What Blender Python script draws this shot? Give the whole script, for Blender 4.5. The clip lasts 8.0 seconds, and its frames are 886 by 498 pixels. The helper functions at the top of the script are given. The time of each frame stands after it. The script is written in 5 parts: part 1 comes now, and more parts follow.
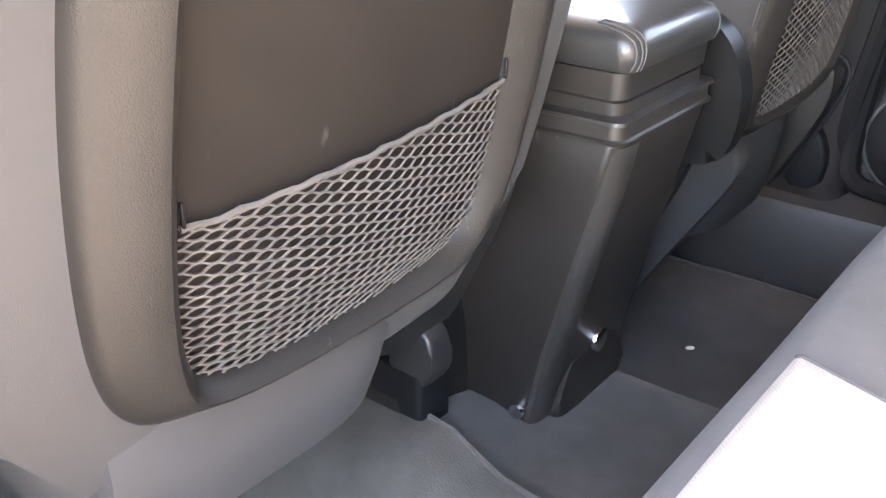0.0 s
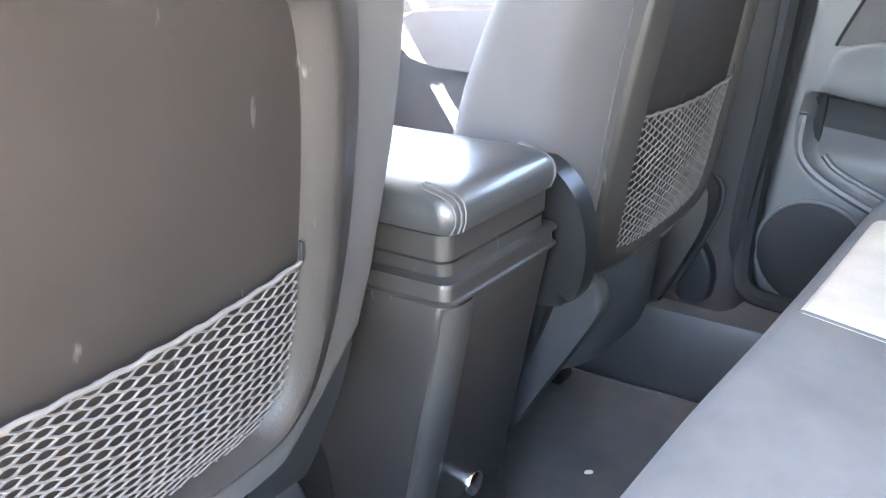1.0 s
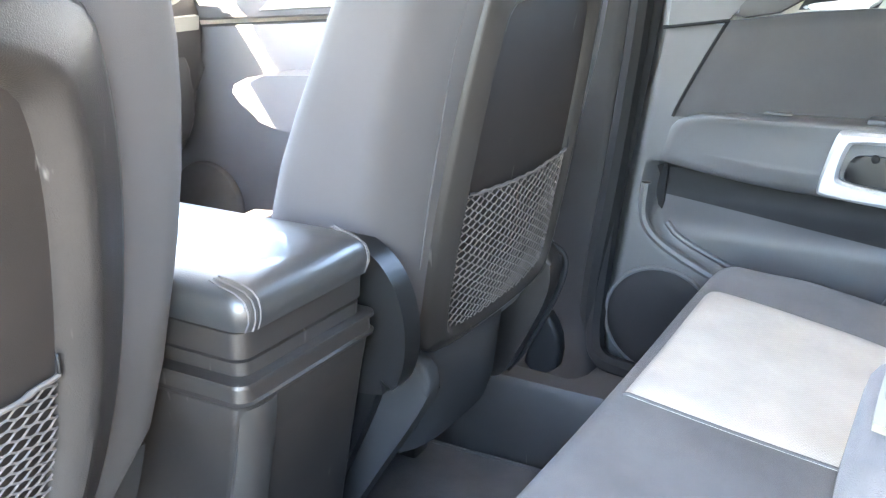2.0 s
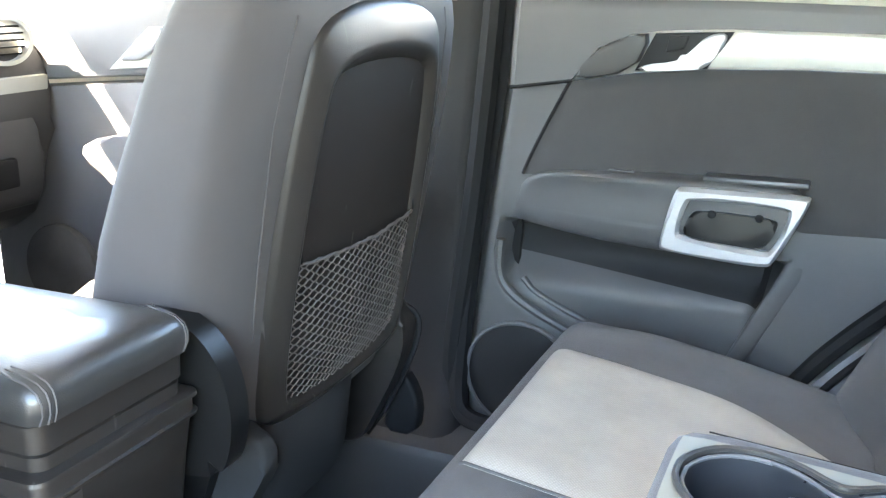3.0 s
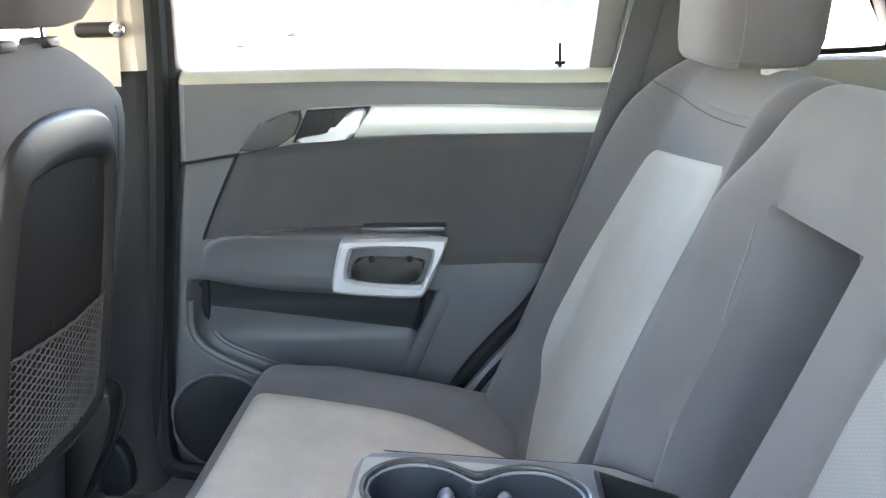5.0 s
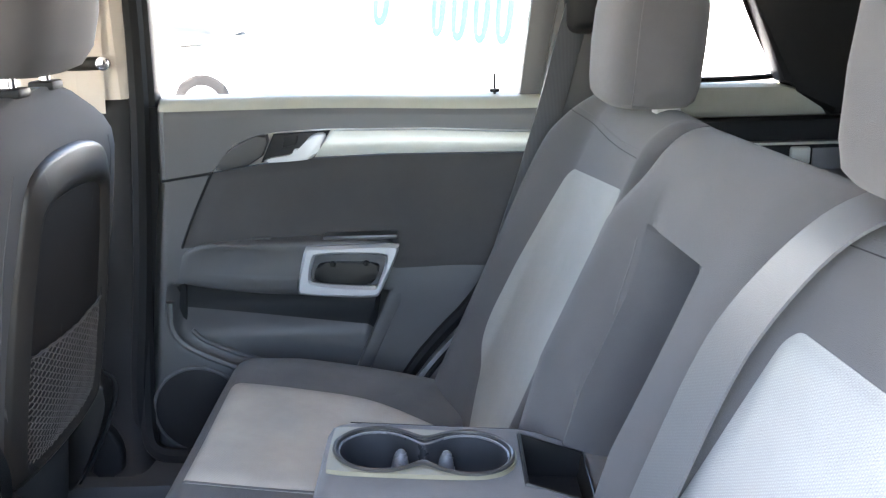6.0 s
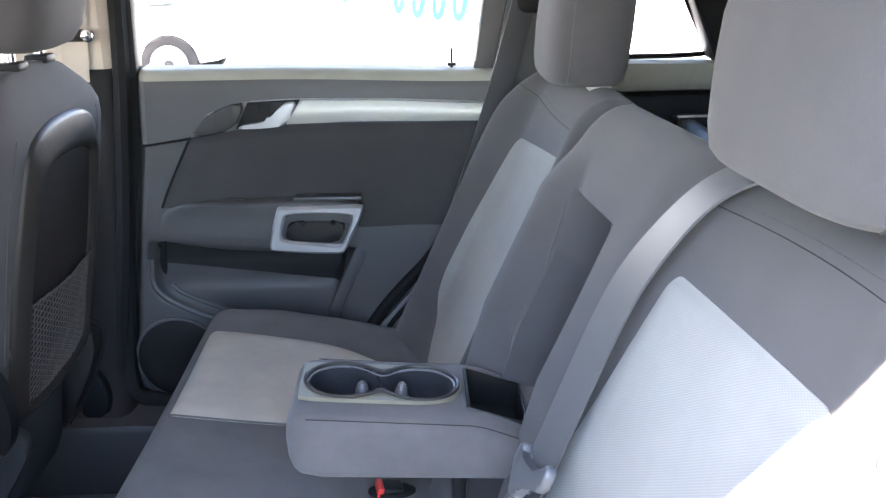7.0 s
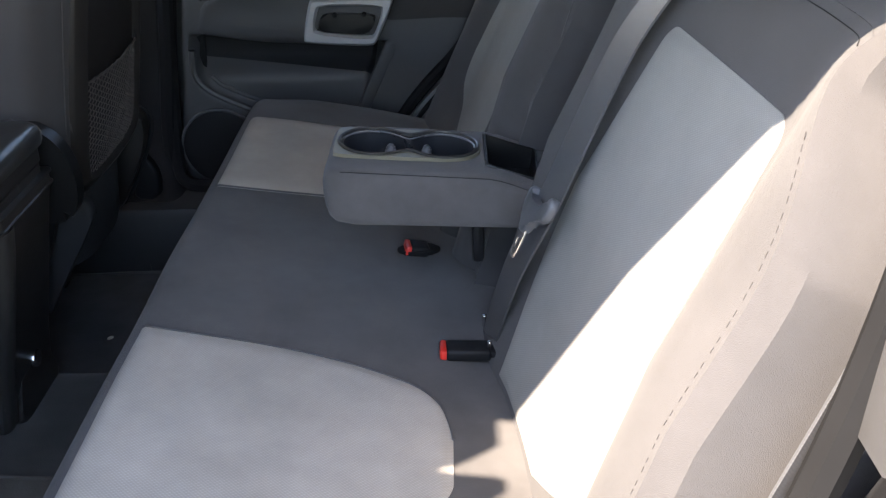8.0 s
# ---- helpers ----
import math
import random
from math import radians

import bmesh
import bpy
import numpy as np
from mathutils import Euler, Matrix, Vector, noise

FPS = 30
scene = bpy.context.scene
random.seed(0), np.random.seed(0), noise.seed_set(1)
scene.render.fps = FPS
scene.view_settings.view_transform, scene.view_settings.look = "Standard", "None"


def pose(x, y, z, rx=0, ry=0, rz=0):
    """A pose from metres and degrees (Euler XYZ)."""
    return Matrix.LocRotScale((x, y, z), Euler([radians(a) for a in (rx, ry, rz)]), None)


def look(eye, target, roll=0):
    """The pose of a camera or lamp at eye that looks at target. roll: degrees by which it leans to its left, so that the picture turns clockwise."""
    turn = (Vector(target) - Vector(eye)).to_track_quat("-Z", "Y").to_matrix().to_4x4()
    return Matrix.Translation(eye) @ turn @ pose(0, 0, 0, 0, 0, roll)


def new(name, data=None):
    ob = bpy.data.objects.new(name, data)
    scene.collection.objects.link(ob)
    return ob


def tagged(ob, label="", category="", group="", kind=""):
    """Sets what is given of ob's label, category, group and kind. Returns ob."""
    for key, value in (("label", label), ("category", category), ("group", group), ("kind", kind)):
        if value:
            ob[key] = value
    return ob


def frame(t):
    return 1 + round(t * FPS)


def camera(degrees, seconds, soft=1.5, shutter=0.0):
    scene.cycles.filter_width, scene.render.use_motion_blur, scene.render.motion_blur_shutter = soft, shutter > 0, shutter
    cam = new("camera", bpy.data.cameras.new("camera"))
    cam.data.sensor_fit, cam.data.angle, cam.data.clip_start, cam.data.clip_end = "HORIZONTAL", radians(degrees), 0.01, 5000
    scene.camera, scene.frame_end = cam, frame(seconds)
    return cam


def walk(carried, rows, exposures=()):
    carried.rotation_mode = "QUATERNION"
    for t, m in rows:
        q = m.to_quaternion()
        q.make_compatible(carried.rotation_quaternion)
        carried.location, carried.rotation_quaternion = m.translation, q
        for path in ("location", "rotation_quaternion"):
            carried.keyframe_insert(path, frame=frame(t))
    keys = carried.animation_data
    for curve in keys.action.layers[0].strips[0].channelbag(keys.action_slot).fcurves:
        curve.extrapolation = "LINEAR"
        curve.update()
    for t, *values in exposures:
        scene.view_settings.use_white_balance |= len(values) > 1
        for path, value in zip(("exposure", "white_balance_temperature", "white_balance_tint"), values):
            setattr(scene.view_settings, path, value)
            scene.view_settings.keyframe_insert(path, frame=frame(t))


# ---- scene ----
cam = camera(51.0, 8.0, soft=1.3)
PATH = [
    (0, (0.356, -0.733, 0.708), (-0.769, 0.665, -0.176), -0.0),
    (0.5, (0.399, -0.688, 0.736), (-0.696, 0.784, -0.059), -1.3),
    (1, (0.421, -0.63, 0.763), (-0.694, 0.863, 0.034), -1.7),
    (1.5, (0.46, -0.59, 0.779), (-0.624, 0.95, 0.107), -1.6),
    (1.7, (0.451, -0.573, 0.781), (-0.561, 1.017, 0.112), -0.7),
    (2.8, (0.506, -0.508, 0.797), (-0.343, 1.215, 0.24), -0.7),
    (3, (0.51, -0.502, 0.803), (-0.269, 1.255, 0.25), -0.1),
    (3.5, (0.523, -0.5, 0.822), (-0.102, 1.332, 0.321), -0.1),
    (4, (0.521, -0.531, 0.842), (0.174, 1.367, 0.315), -1.8),
    (4.5, (0.531, -0.583, 0.875), (0.387, 1.336, 0.329), -1.2),
    (4.7, (0.538, -0.604, 0.882), (0.403, 1.32, 0.352), -1.5),
    (5.8, (0.552, -0.809, 0.952), (0.52, 1.122, 0.428), -1.6),
    (6, (0.556, -0.837, 0.966), (0.544, 1.088, 0.424), -1.7),
    (6.5, (0.565, -0.894, 0.988), (0.644, 1.008, 0.375), -0.3),
    (7, (0.571, -0.98, 1.003), (0.625, 0.921, 0.382), -0.9),
    (7.5, (0.581, -1.067, 0.994), (0.598, 0.784, 0.236), -1.3),
    (8, (0.583, -1.105, 0.969), (0.555, 0.653, 0.017), -1.6),
]
walk(cam, [(t, look(eye, target, roll)) for t, eye, target, roll in PATH], exposures=[(0, 6.0, 9000, 20), (0.5, 6.55, 8000, 17), (1, 6.6, 7600, 13), (1.5, 6.68, 7300, 12), (3, 5.95, 7500, 7), (3.5, 5.92, 7450, 7), (4, 5.87, 7700, 8), (4.5, 5.68, 7650, 9), (6, 5.0, 7100, 13), (7, 4.7, 6850, 15), (7.5, 4.65, 6900, 15), (8, 3.45, 7250, 14)])

# ---- world, sun, exposure ----
world = bpy.data.worlds.new("sky")
scene.world = world
world.use_nodes = True
wn = world.node_tree
sky = wn.nodes.new("ShaderNodeTexSky")
sky.sky_type = 'NISHITA'
sky.sun_disc = False
SUN = Vector((-0.62, -0.45, 0.90)).normalized()
sky.sun_elevation = math.asin(SUN.z)
sky.sun_rotation = math.atan2(SUN.x, SUN.y)
sky.air_density, sky.dust_density, sky.ozone_density = 1.0, 0.5, 1.0
wn.links.new(sky.outputs[0], wn.nodes["Background"].inputs[0])
wn.nodes["Background"].inputs[1].default_value = 0.14
sun = new("sun", bpy.data.lights.new("sun", 'SUN'))
sun.data.energy, sun.data.angle, sun.data.color = 3.5, radians(0.55), (1.0, 0.90, 0.78)
sun.matrix_world = look(SUN * 30, (0, 0, 0))

# ---- materials ----


def mat(name, color, rough=0.6, metal=0.0, grain=0.0, grain_scale=900.0, stain=0.12, stain_scale=9.0,
        weave=0.0, weave_scale=420.0, spec=0.5, coat=0.0, scratch=0.0, random_tone=0.0, sheen=0.0):
    """A surface with fine relief, soft tonal wear at a larger scale and optional weave."""
    m = bpy.data.materials.new(name)
    m.use_nodes = True
    nt = m.node_tree
    b = nt.nodes["Principled BSDF"]
    tc = nt.nodes.new("ShaderNodeTexCoord")
    big = nt.nodes.new("ShaderNodeTexNoise")
    big.inputs["Scale"].default_value = stain_scale
    big.inputs["Detail"].default_value = 6.0
    big.inputs["Roughness"].default_value = 0.62
    nt.links.new(tc.outputs["Object"], big.inputs["Vector"])
    ramp = nt.nodes.new("ShaderNodeMapRange")
    ramp.inputs[1].default_value, ramp.inputs[2].default_value = 0.3, 0.7
    ramp.inputs[3].default_value, ramp.inputs[4].default_value = 1.0 - stain, 1.0 + stain
    nt.links.new(big.outputs["Fac"], ramp.inputs[0])
    tone = ramp.outputs[0]
    fine = nt.nodes.new("ShaderNodeTexNoise")
    fine.inputs["Scale"].default_value = grain_scale
    fine.inputs["Detail"].default_value = 3.0
    nt.links.new(tc.outputs["Object"], fine.inputs["Vector"])
    height = fine.outputs["Fac"]
    if weave:
        wx = nt.nodes.new("ShaderNodeTexWave")
        wx.bands_direction = 'Y'
        wx.inputs["Scale"].default_value = weave_scale / 6
        wx.inputs["Distortion"].default_value = 0.3
        wx.inputs["Detail"].default_value = 1.0
        wy = nt.nodes.new("ShaderNodeTexWave")
        wy.bands_direction = 'DIAGONAL'
        wy.inputs["Scale"].default_value = weave_scale / 5
        wy.inputs["Distortion"].default_value = 0.3
        for w in (wx, wy):
            nt.links.new(tc.outputs["Object"], w.inputs["Vector"])
        mul = nt.nodes.new("ShaderNodeMath")
        mul.operation = 'MULTIPLY'
        nt.links.new(wx.outputs["Fac"], mul.inputs[0])
        nt.links.new(wy.outputs["Fac"], mul.inputs[1])
        wt = nt.nodes.new("ShaderNodeMapRange")
        wt.inputs[3].default_value, wt.inputs[4].default_value = 1.0 - weave, 1.0 + weave
        nt.links.new(mul.outputs[0], wt.inputs[0])
        tm = nt.nodes.new("ShaderNodeMath")
        tm.operation = 'MULTIPLY'
        nt.links.new(tone, tm.inputs[0])
        nt.links.new(wt.outputs[0], tm.inputs[1])
        tone = tm.outputs[0]
    if random_tone:
        oi = nt.nodes.new("ShaderNodeObjectInfo")
        rr = nt.nodes.new("ShaderNodeMapRange")
        rr.inputs[3].default_value, rr.inputs[4].default_value = 1.0 - random_tone, 1.0 + random_tone
        nt.links.new(oi.outputs["Random"], rr.inputs[0])
        tm2 = nt.nodes.new("ShaderNodeMath")
        tm2.operation = 'MULTIPLY'
        nt.links.new(tone, tm2.inputs[0])
        nt.links.new(rr.outputs[0], tm2.inputs[1])
        tone = tm2.outputs[0]
    col = nt.nodes.new("ShaderNodeVectorMath")
    col.operation = 'SCALE'
    col.inputs[0].default_value = color
    nt.links.new(tone, col.inputs["Scale"])
    base = col.outputs[0]
    if scratch:
        # pale scuffs: stretched noise, thinned to a few marks
        mp = nt.nodes.new("ShaderNodeMapping")
        mp.inputs["Scale"].default_value = (60, 60, 7)
        mp.inputs["Rotation"].default_value = (0.35, 0.2, 0)
        nt.links.new(tc.outputs["Object"], mp.inputs["Vector"])
        sn = nt.nodes.new("ShaderNodeTexNoise")
        sn.inputs["Scale"].default_value = 1.6
        sn.inputs["Detail"].default_value = 3.0
        nt.links.new(mp.outputs[0], sn.inputs["Vector"])
        st = nt.nodes.new("ShaderNodeMapRange")
        st.inputs[1].default_value, st.inputs[2].default_value = 0.70, 0.80
        st.inputs[3].default_value, st.inputs[4].default_value = 0.0, scratch
        nt.links.new(sn.outputs["Fac"], st.inputs[0])
        mx = nt.nodes.new("ShaderNodeMix")
        mx.data_type = 'RGBA'
        nt.links.new(st.outputs[0], mx.inputs[0])
        nt.links.new(base, mx.inputs[6])
        mx.inputs[7].default_value = (0.30, 0.28, 0.26, 1)
        base = mx.outputs[2]
    nt.links.new(base, b.inputs["Base Color"])
    rv = nt.nodes.new("ShaderNodeMapRange")
    rv.inputs[1].default_value, rv.inputs[2].default_value = 0.3, 0.7
    rv.inputs[3].default_value, rv.inputs[4].default_value = max(0.03, rough - 0.04), min(1.0, rough + 0.04)
    nt.links.new(big.outputs["Fac"], rv.inputs[0])
    nt.links.new(rv.outputs[0], b.inputs["Roughness"])
    b.inputs["Metallic"].default_value = metal
    b.inputs["Specular IOR Level"].default_value = spec
    b.inputs["Coat Weight"].default_value = coat
    if sheen:
        b.inputs["Sheen Weight"].default_value = sheen
        b.inputs["Sheen Roughness"].default_value = 0.6
    if grain:
        bp = nt.nodes.new("ShaderNodeBump")
        bp.inputs["Strength"].default_value = grain
        bp.inputs["Distance"].default_value = 0.0008
        nt.links.new(height, bp.inputs["Height"])
        nt.links.new(bp.outputs[0], b.inputs["Normal"])
    return m


def glass(name, tint=(1, 1, 1), mirror=0.06):
    m = bpy.data.materials.new(name)
    m.use_nodes = True
    nt = m.node_tree
    nt.nodes.remove(nt.nodes["Principled BSDF"])
    tr = nt.nodes.new("ShaderNodeBsdfTransparent")
    tr.inputs[0].default_value = (*tint, 1)
    gl = nt.nodes.new("ShaderNodeBsdfGlossy")
    gl.inputs["Roughness"].default_value = 0.02
    fr = nt.nodes.new("ShaderNodeFresnel")
    fr.inputs[0].default_value = 1.45
    mx = nt.nodes.new("ShaderNodeMixShader")
    nt.links.new(fr.outputs[0], mx.inputs[0])
    nt.links.new(tr.outputs[0], mx.inputs[1])
    nt.links.new(gl.outputs[0], mx.inputs[2])
    nt.links.new(mx.outputs[0], nt.nodes["Material Output"].inputs[0])
    return m


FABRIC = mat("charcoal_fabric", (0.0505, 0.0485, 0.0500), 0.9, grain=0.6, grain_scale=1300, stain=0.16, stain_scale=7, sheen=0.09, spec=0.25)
# copy of FABRIC for cushion and armrest, lightened as if lit from above
LITCLOTH = mat("lit_charcoal_fabric", (0.079, 0.0745, 0.0745), 0.92, grain=0.6, grain_scale=1300, stain=0.22, stain_scale=11, sheen=0.12, spec=0.2)
DOORCLOTH = mat("door_cloth", (0.034, 0.0322, 0.0325), 0.88, grain=0.5, grain_scale=1300, stain=0.18, stain_scale=8, sheen=0.08, spec=0.22)
SEATCLOTH = mat("dark_seat_fabric", (0.048, 0.0447, 0.0455), 0.80, grain=0.22, grain_scale=1400, stain=0.10, stain_scale=6, sheen=0.05, spec=0.16)
# copy of INSERT for the cushion, paler and warmer to carry window light
LITINSERT = mat("lit_light_grey_fabric", (0.385, 0.354, 0.318), 0.92, grain=0.7, grain_scale=700, stain=0.14, stain_scale=9, weave=0.13, weave_scale=900, sheen=0.06, spec=0.2)
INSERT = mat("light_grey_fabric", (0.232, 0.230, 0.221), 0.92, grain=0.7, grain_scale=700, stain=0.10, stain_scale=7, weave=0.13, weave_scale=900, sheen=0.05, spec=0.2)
PLASTIC = mat("dark_grained_plastic", (0.047, 0.0462, 0.0472), 0.52, grain=0.35, grain_scale=1500, stain=0.10, stain_scale=8)
BLACKPLASTIC = mat("black_plastic", (0.010, 0.010, 0.011), 0.5, grain=0.25, grain_scale=1400, stain=0.15, spec=0.16)
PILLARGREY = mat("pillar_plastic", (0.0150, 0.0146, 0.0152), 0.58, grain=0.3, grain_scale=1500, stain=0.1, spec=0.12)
PANELBACK = mat("seat_back_panel", (0.0185, 0.0152, 0.0138), 0.6, grain=0.3, grain_scale=1600, stain=0.10, scratch=0.22, spec=0.15)
FRAMEPLASTIC = mat("seat_back_frame_plastic", (0.019, 0.0166, 0.0154), 0.40, grain=0.35, grain_scale=1100, stain=0.12, scratch=0.25, spec=0.18)
CONSOLE = mat("console_plastic", (0.0180, 0.0153, 0.0140), 0.40, grain=0.3, grain_scale=1500, stain=0.15, scratch=0.35)
RIBPLASTIC = mat("worn_rib_plastic", (0.034, 0.031, 0.029), 0.38, grain=0.3, grain_scale=1500, stain=0.15, scratch=0.4)
LEATHER = mat("black_leatherette", (0.026, 0.0255, 0.0255), 0.40, grain=0.3, grain_scale=800, stain=0.1, coat=0.25)
SILVER = mat("satin_silver", (0.44, 0.445, 0.41), 0.50, metal=0.30, grain=0.05, stain=0.05)
BRIGHTSILVER = mat("bright_silver_paint", (0.32, 0.325, 0.335), 0.42, metal=0.45, grain=0.04, stain=0.06)
CHROME = mat("chrome", (0.72, 0.72, 0.74), 0.14, metal=1.0, stain=0.05)
CHAMPAGNE = mat("champagne_trim", (0.15, 0.136, 0.098), 0.55, metal=0.15, grain=0.05, stain=0.05)
NETCORD = mat("elastic_net", (0.080, 0.071, 0.067), 0.8, grain=0.3, grain_scale=2500, stain=0.15, stain_scale=40)
CARPET = mat("dark_carpet", (0.050, 0.049, 0.047), 0.97, grain=1.0, grain_scale=600, stain=0.30, stain_scale=14, spec=0.15, sheen=0.15)
MAT = mat("floor_mat", (0.074, 0.073, 0.074), 0.9, grain=0.9, grain_scale=500, stain=0.22, stain_scale=12, spec=0.2)
BROWNMAT = mat("brown_grey_mat", (0.098, 0.091, 0.082), 0.9, grain=0.9, grain_scale=500, stain=0.25, stain_scale=12, spec=0.2)
SILLDARK = mat("dark_sill_plastic", (0.029, 0.0285, 0.0295), 0.48, grain=0.3, grain_scale=1500, stain=0.15, scratch=0.3)
GRIPGREY = mat("grip_plastic", (0.030, 0.0305, 0.033), 0.38, grain=0.2, grain_scale=1500, stain=0.1)
SILLGREY = mat("grey_sill_plastic", (0.115, 0.116, 0.122), 0.5, grain=0.3, grain_scale=1500, stain=0.1)
BEIGE = mat("beige_pillar_trim", (0.47, 0.41, 0.35), 0.65, grain=0.25, grain_scale=1500, stain=0.05)
HEADLINER = mat("headliner", (0.60, 0.548, 0.480), 0.95, grain=0.4, grain_scale=900, stain=0.06)
RUBBER = mat("black_rubber", (0.009, 0.009, 0.0095), 0.75, stain=0.15, spec=0.12)
WEBBING = mat("seat_belt_webbing", (0.060, 0.061, 0.065), 0.42, grain=0.35, grain_scale=900, stain=0.06, weave=0.14, weave_scale=860, spec=0.7)
RED = mat("red_button", (0.62, 0.03, 0.02), 0.4, stain=0.05)
PAINT = mat("cream_car_paint", (0.62, 0.57, 0.48), 0.25, coat=0.7, stain=0.03)
WHITEPAINT = mat("white_paint", (0.80, 0.80, 0.79), 0.3, coat=0.5, stain=0.04)
GREENPAINT = mat("yellow_green_paint", (0.42, 0.45, 0.20), 0.3, coat=0.5, stain=0.04)
PLASTER = mat("white_plaster", (0.78, 0.77, 0.74), 0.9, grain=0.4, grain_scale=60, stain=0.06, stain_scale=1.2)
DARKWALL = mat("dark_wall", (0.24, 0.23, 0.21), 0.9, grain=0.4, grain_scale=60, stain=0.2, stain_scale=1.5)
CONCRETE = mat("pale_concrete", (0.48, 0.475, 0.455), 0.9, grain=0.5, grain_scale=120, stain=0.18, stain_scale=0.8)

# seat cloth darkened for shade below the passenger seat; also used for seams
SKIRT = mat("shade_skirt_and_seam_cloth", (0.020, 0.020, 0.021), 0.9, grain=0.5, grain_scale=1200, stain=0.15, spec=0.2)
WELL = mat("cup_well_plastic", (0.022, 0.023, 0.026), 0.30, grain=0.1, grain_scale=1500, stain=0.2)
LIGHTBIT = mat("pale_crumb", (0.75, 0.74, 0.62), 0.8, stain=0.1)
CREAMTRIM = mat("cream_window_trim", (0.25, 0.242, 0.205), 0.6, grain=0.25, grain_scale=1500, stain=0.12, spec=0.3)
TONGUE = mat("blue_grey_tongue_plastic", (0.085, 0.090, 0.100), 0.36, grain=0.1, grain_scale=1500, stain=0.12)
PALEPLASTIC = mat("pale_grey_plastic", (0.34, 0.34, 0.345), 0.5, grain=0.2, grain_scale=1500, stain=0.1)
THREAD = mat("grey_stitching", (0.066, 0.063, 0.064), 0.8, stain=0.1, stain_scale=90)
DARKTRIM = mat("dark_handle_trim", (0.032, 0.031, 0.031), 0.5, grain=0.3, grain_scale=1500, stain=0.1, spec=0.35)
COVERBLACK = mat("black_cover_plastic", (0.0065, 0.0065, 0.0068), 0.32, grain=0.2, grain_scale=1500, stain=0.12, spec=0.35)
GLASS = glass("window_glass")
CYAN = bpy.data.materials.new("cyan_window_paint")
CYAN.use_nodes = True
ct = CYAN.node_tree
ct.nodes.remove(ct.nodes["Principled BSDF"])
c_a, c_b, c_m, c_n = (ct.nodes.new(k) for k in ("ShaderNodeBsdfTransparent", "ShaderNodeBsdfTranslucent", "ShaderNodeMixShader", "ShaderNodeTexNoise"))
c_a.inputs[0].default_value, c_b.inputs[0].default_value = (0.27, 0.52, 0.57, 1), (0.17, 0.46, 0.52, 1)
c_n.inputs["Scale"].default_value = 40.0
ct.links.new(c_n.outputs["Fac"], c_m.inputs[0])
ct.links.new(c_a.outputs[0], c_m.inputs[1])
ct.links.new(c_b.outputs[0], c_m.inputs[2])
ct.links.new(c_m.outputs[0], ct.nodes["Material Output"].inputs[0])
SPRINGGREY = mat("spring_lug_plastic", (0.10, 0.102, 0.108), 0.28, stain=0.1)
TINTED = mat("dark_car_glass", (0.03, 0.035, 0.04), 0.08, stain=0.05)

# ---- building helpers ----


def part(name, bm, material, parent=None, label="", smooth=True, sharp=38):
    """Links a bmesh as ONE mesh object under a thing or a part."""
    bmesh.ops.recalc_face_normals(bm, faces=bm.faces)
    if smooth:
        lim = radians(sharp)
        for f in bm.faces:
            f.smooth = True
        for e in bm.edges:
            if len(e.link_faces) == 2 and e.calc_face_angle(0.0) > lim:
                e.smooth = False
    me = bpy.data.meshes.new(name)
    bm.to_mesh(me)
    bm.free()
    me.materials.append(material)
    ob = new(name, me)
    if parent is not None:
        ob.parent = parent
    if label:
        tagged(ob, label)
    return ob


def thing(name, at=(0, 0, 0), label="", category="", group="", kind=""):
    ob = new(name)
    ob.empty_display_size = 0.05
    ob.location = at
    return tagged(ob, label, category, group, kind)


def loft(rings, cap=True, closed=True, bm=None):
    bm = bm or bmesh.new()
    vs = [[bm.verts.new(p) for p in r] for r in rings]
    n = len(rings[0])
    for a, b in zip(vs, vs[1:]):
        for i in range(n if closed else n - 1):
            j = (i + 1) % n
            bm.faces.new((a[i], a[j], b[j], b[i]))
    if cap and closed:
        bm.faces.new(vs[0][::-1])
        bm.faces.new(vs[-1])
    return bm


def rbox(c, s, bevel=0.004, seg=2, m=None, bm=None):
    """A box with rounded edges: centre, full sizes."""
    b2 = bmesh.new()
    bmesh.ops.create_cube(b2, size=1.0)
    for v in b2.verts:
        v.co = Vector((v.co.x * s[0], v.co.y * s[1], v.co.z * s[2]))
    if bevel:
        bmesh.ops.bevel(b2, geom=list(b2.edges), offset=min(bevel, min(s) * 0.49), segments=seg, profile=0.5, affect='EDGES')
    t = Matrix.Translation(c) @ (m or Matrix.Identity(4))
    bmesh.ops.transform(b2, matrix=t, verts=b2.verts)
    return merge(bm, b2)


def merge(bm, b2):
    if bm is None:
        return b2
    off = {v: bm.verts.new(v.co) for v in b2.verts}
    for f in b2.faces:
        bm.faces.new([off[v] for v in f.verts])
    b2.free()
    return bm


AXES = {"x": lambda a, b, c: (c, a, b), "y": lambda a, b, c: (a, c, b), "z": lambda a, b, c: (a, b, c)}


def prism(pts, axis, a0, a1, bevel=0.004, seg=2, bm=None):
    """A polygon (x: y,z; y: x,z; z: x,y) drawn out along an axis, with rounded edges."""
    b2 = bmesh.new()
    f = AXES[axis]
    lo = [b2.verts.new(f(p[0], p[1], a0)) for p in pts]
    hi = [b2.verts.new(f(p[0], p[1], a1)) for p in pts]
    n = len(pts)
    b2.faces.new(lo[::-1])
    top = b2.faces.new(hi)
    for i in range(n):
        b2.faces.new((lo[i], lo[(i + 1) % n], hi[(i + 1) % n], hi[i]))
    if bevel:
        rim = [e for e in b2.edges if all(v in lo for v in e.verts) or all(v in hi for v in e.verts)]
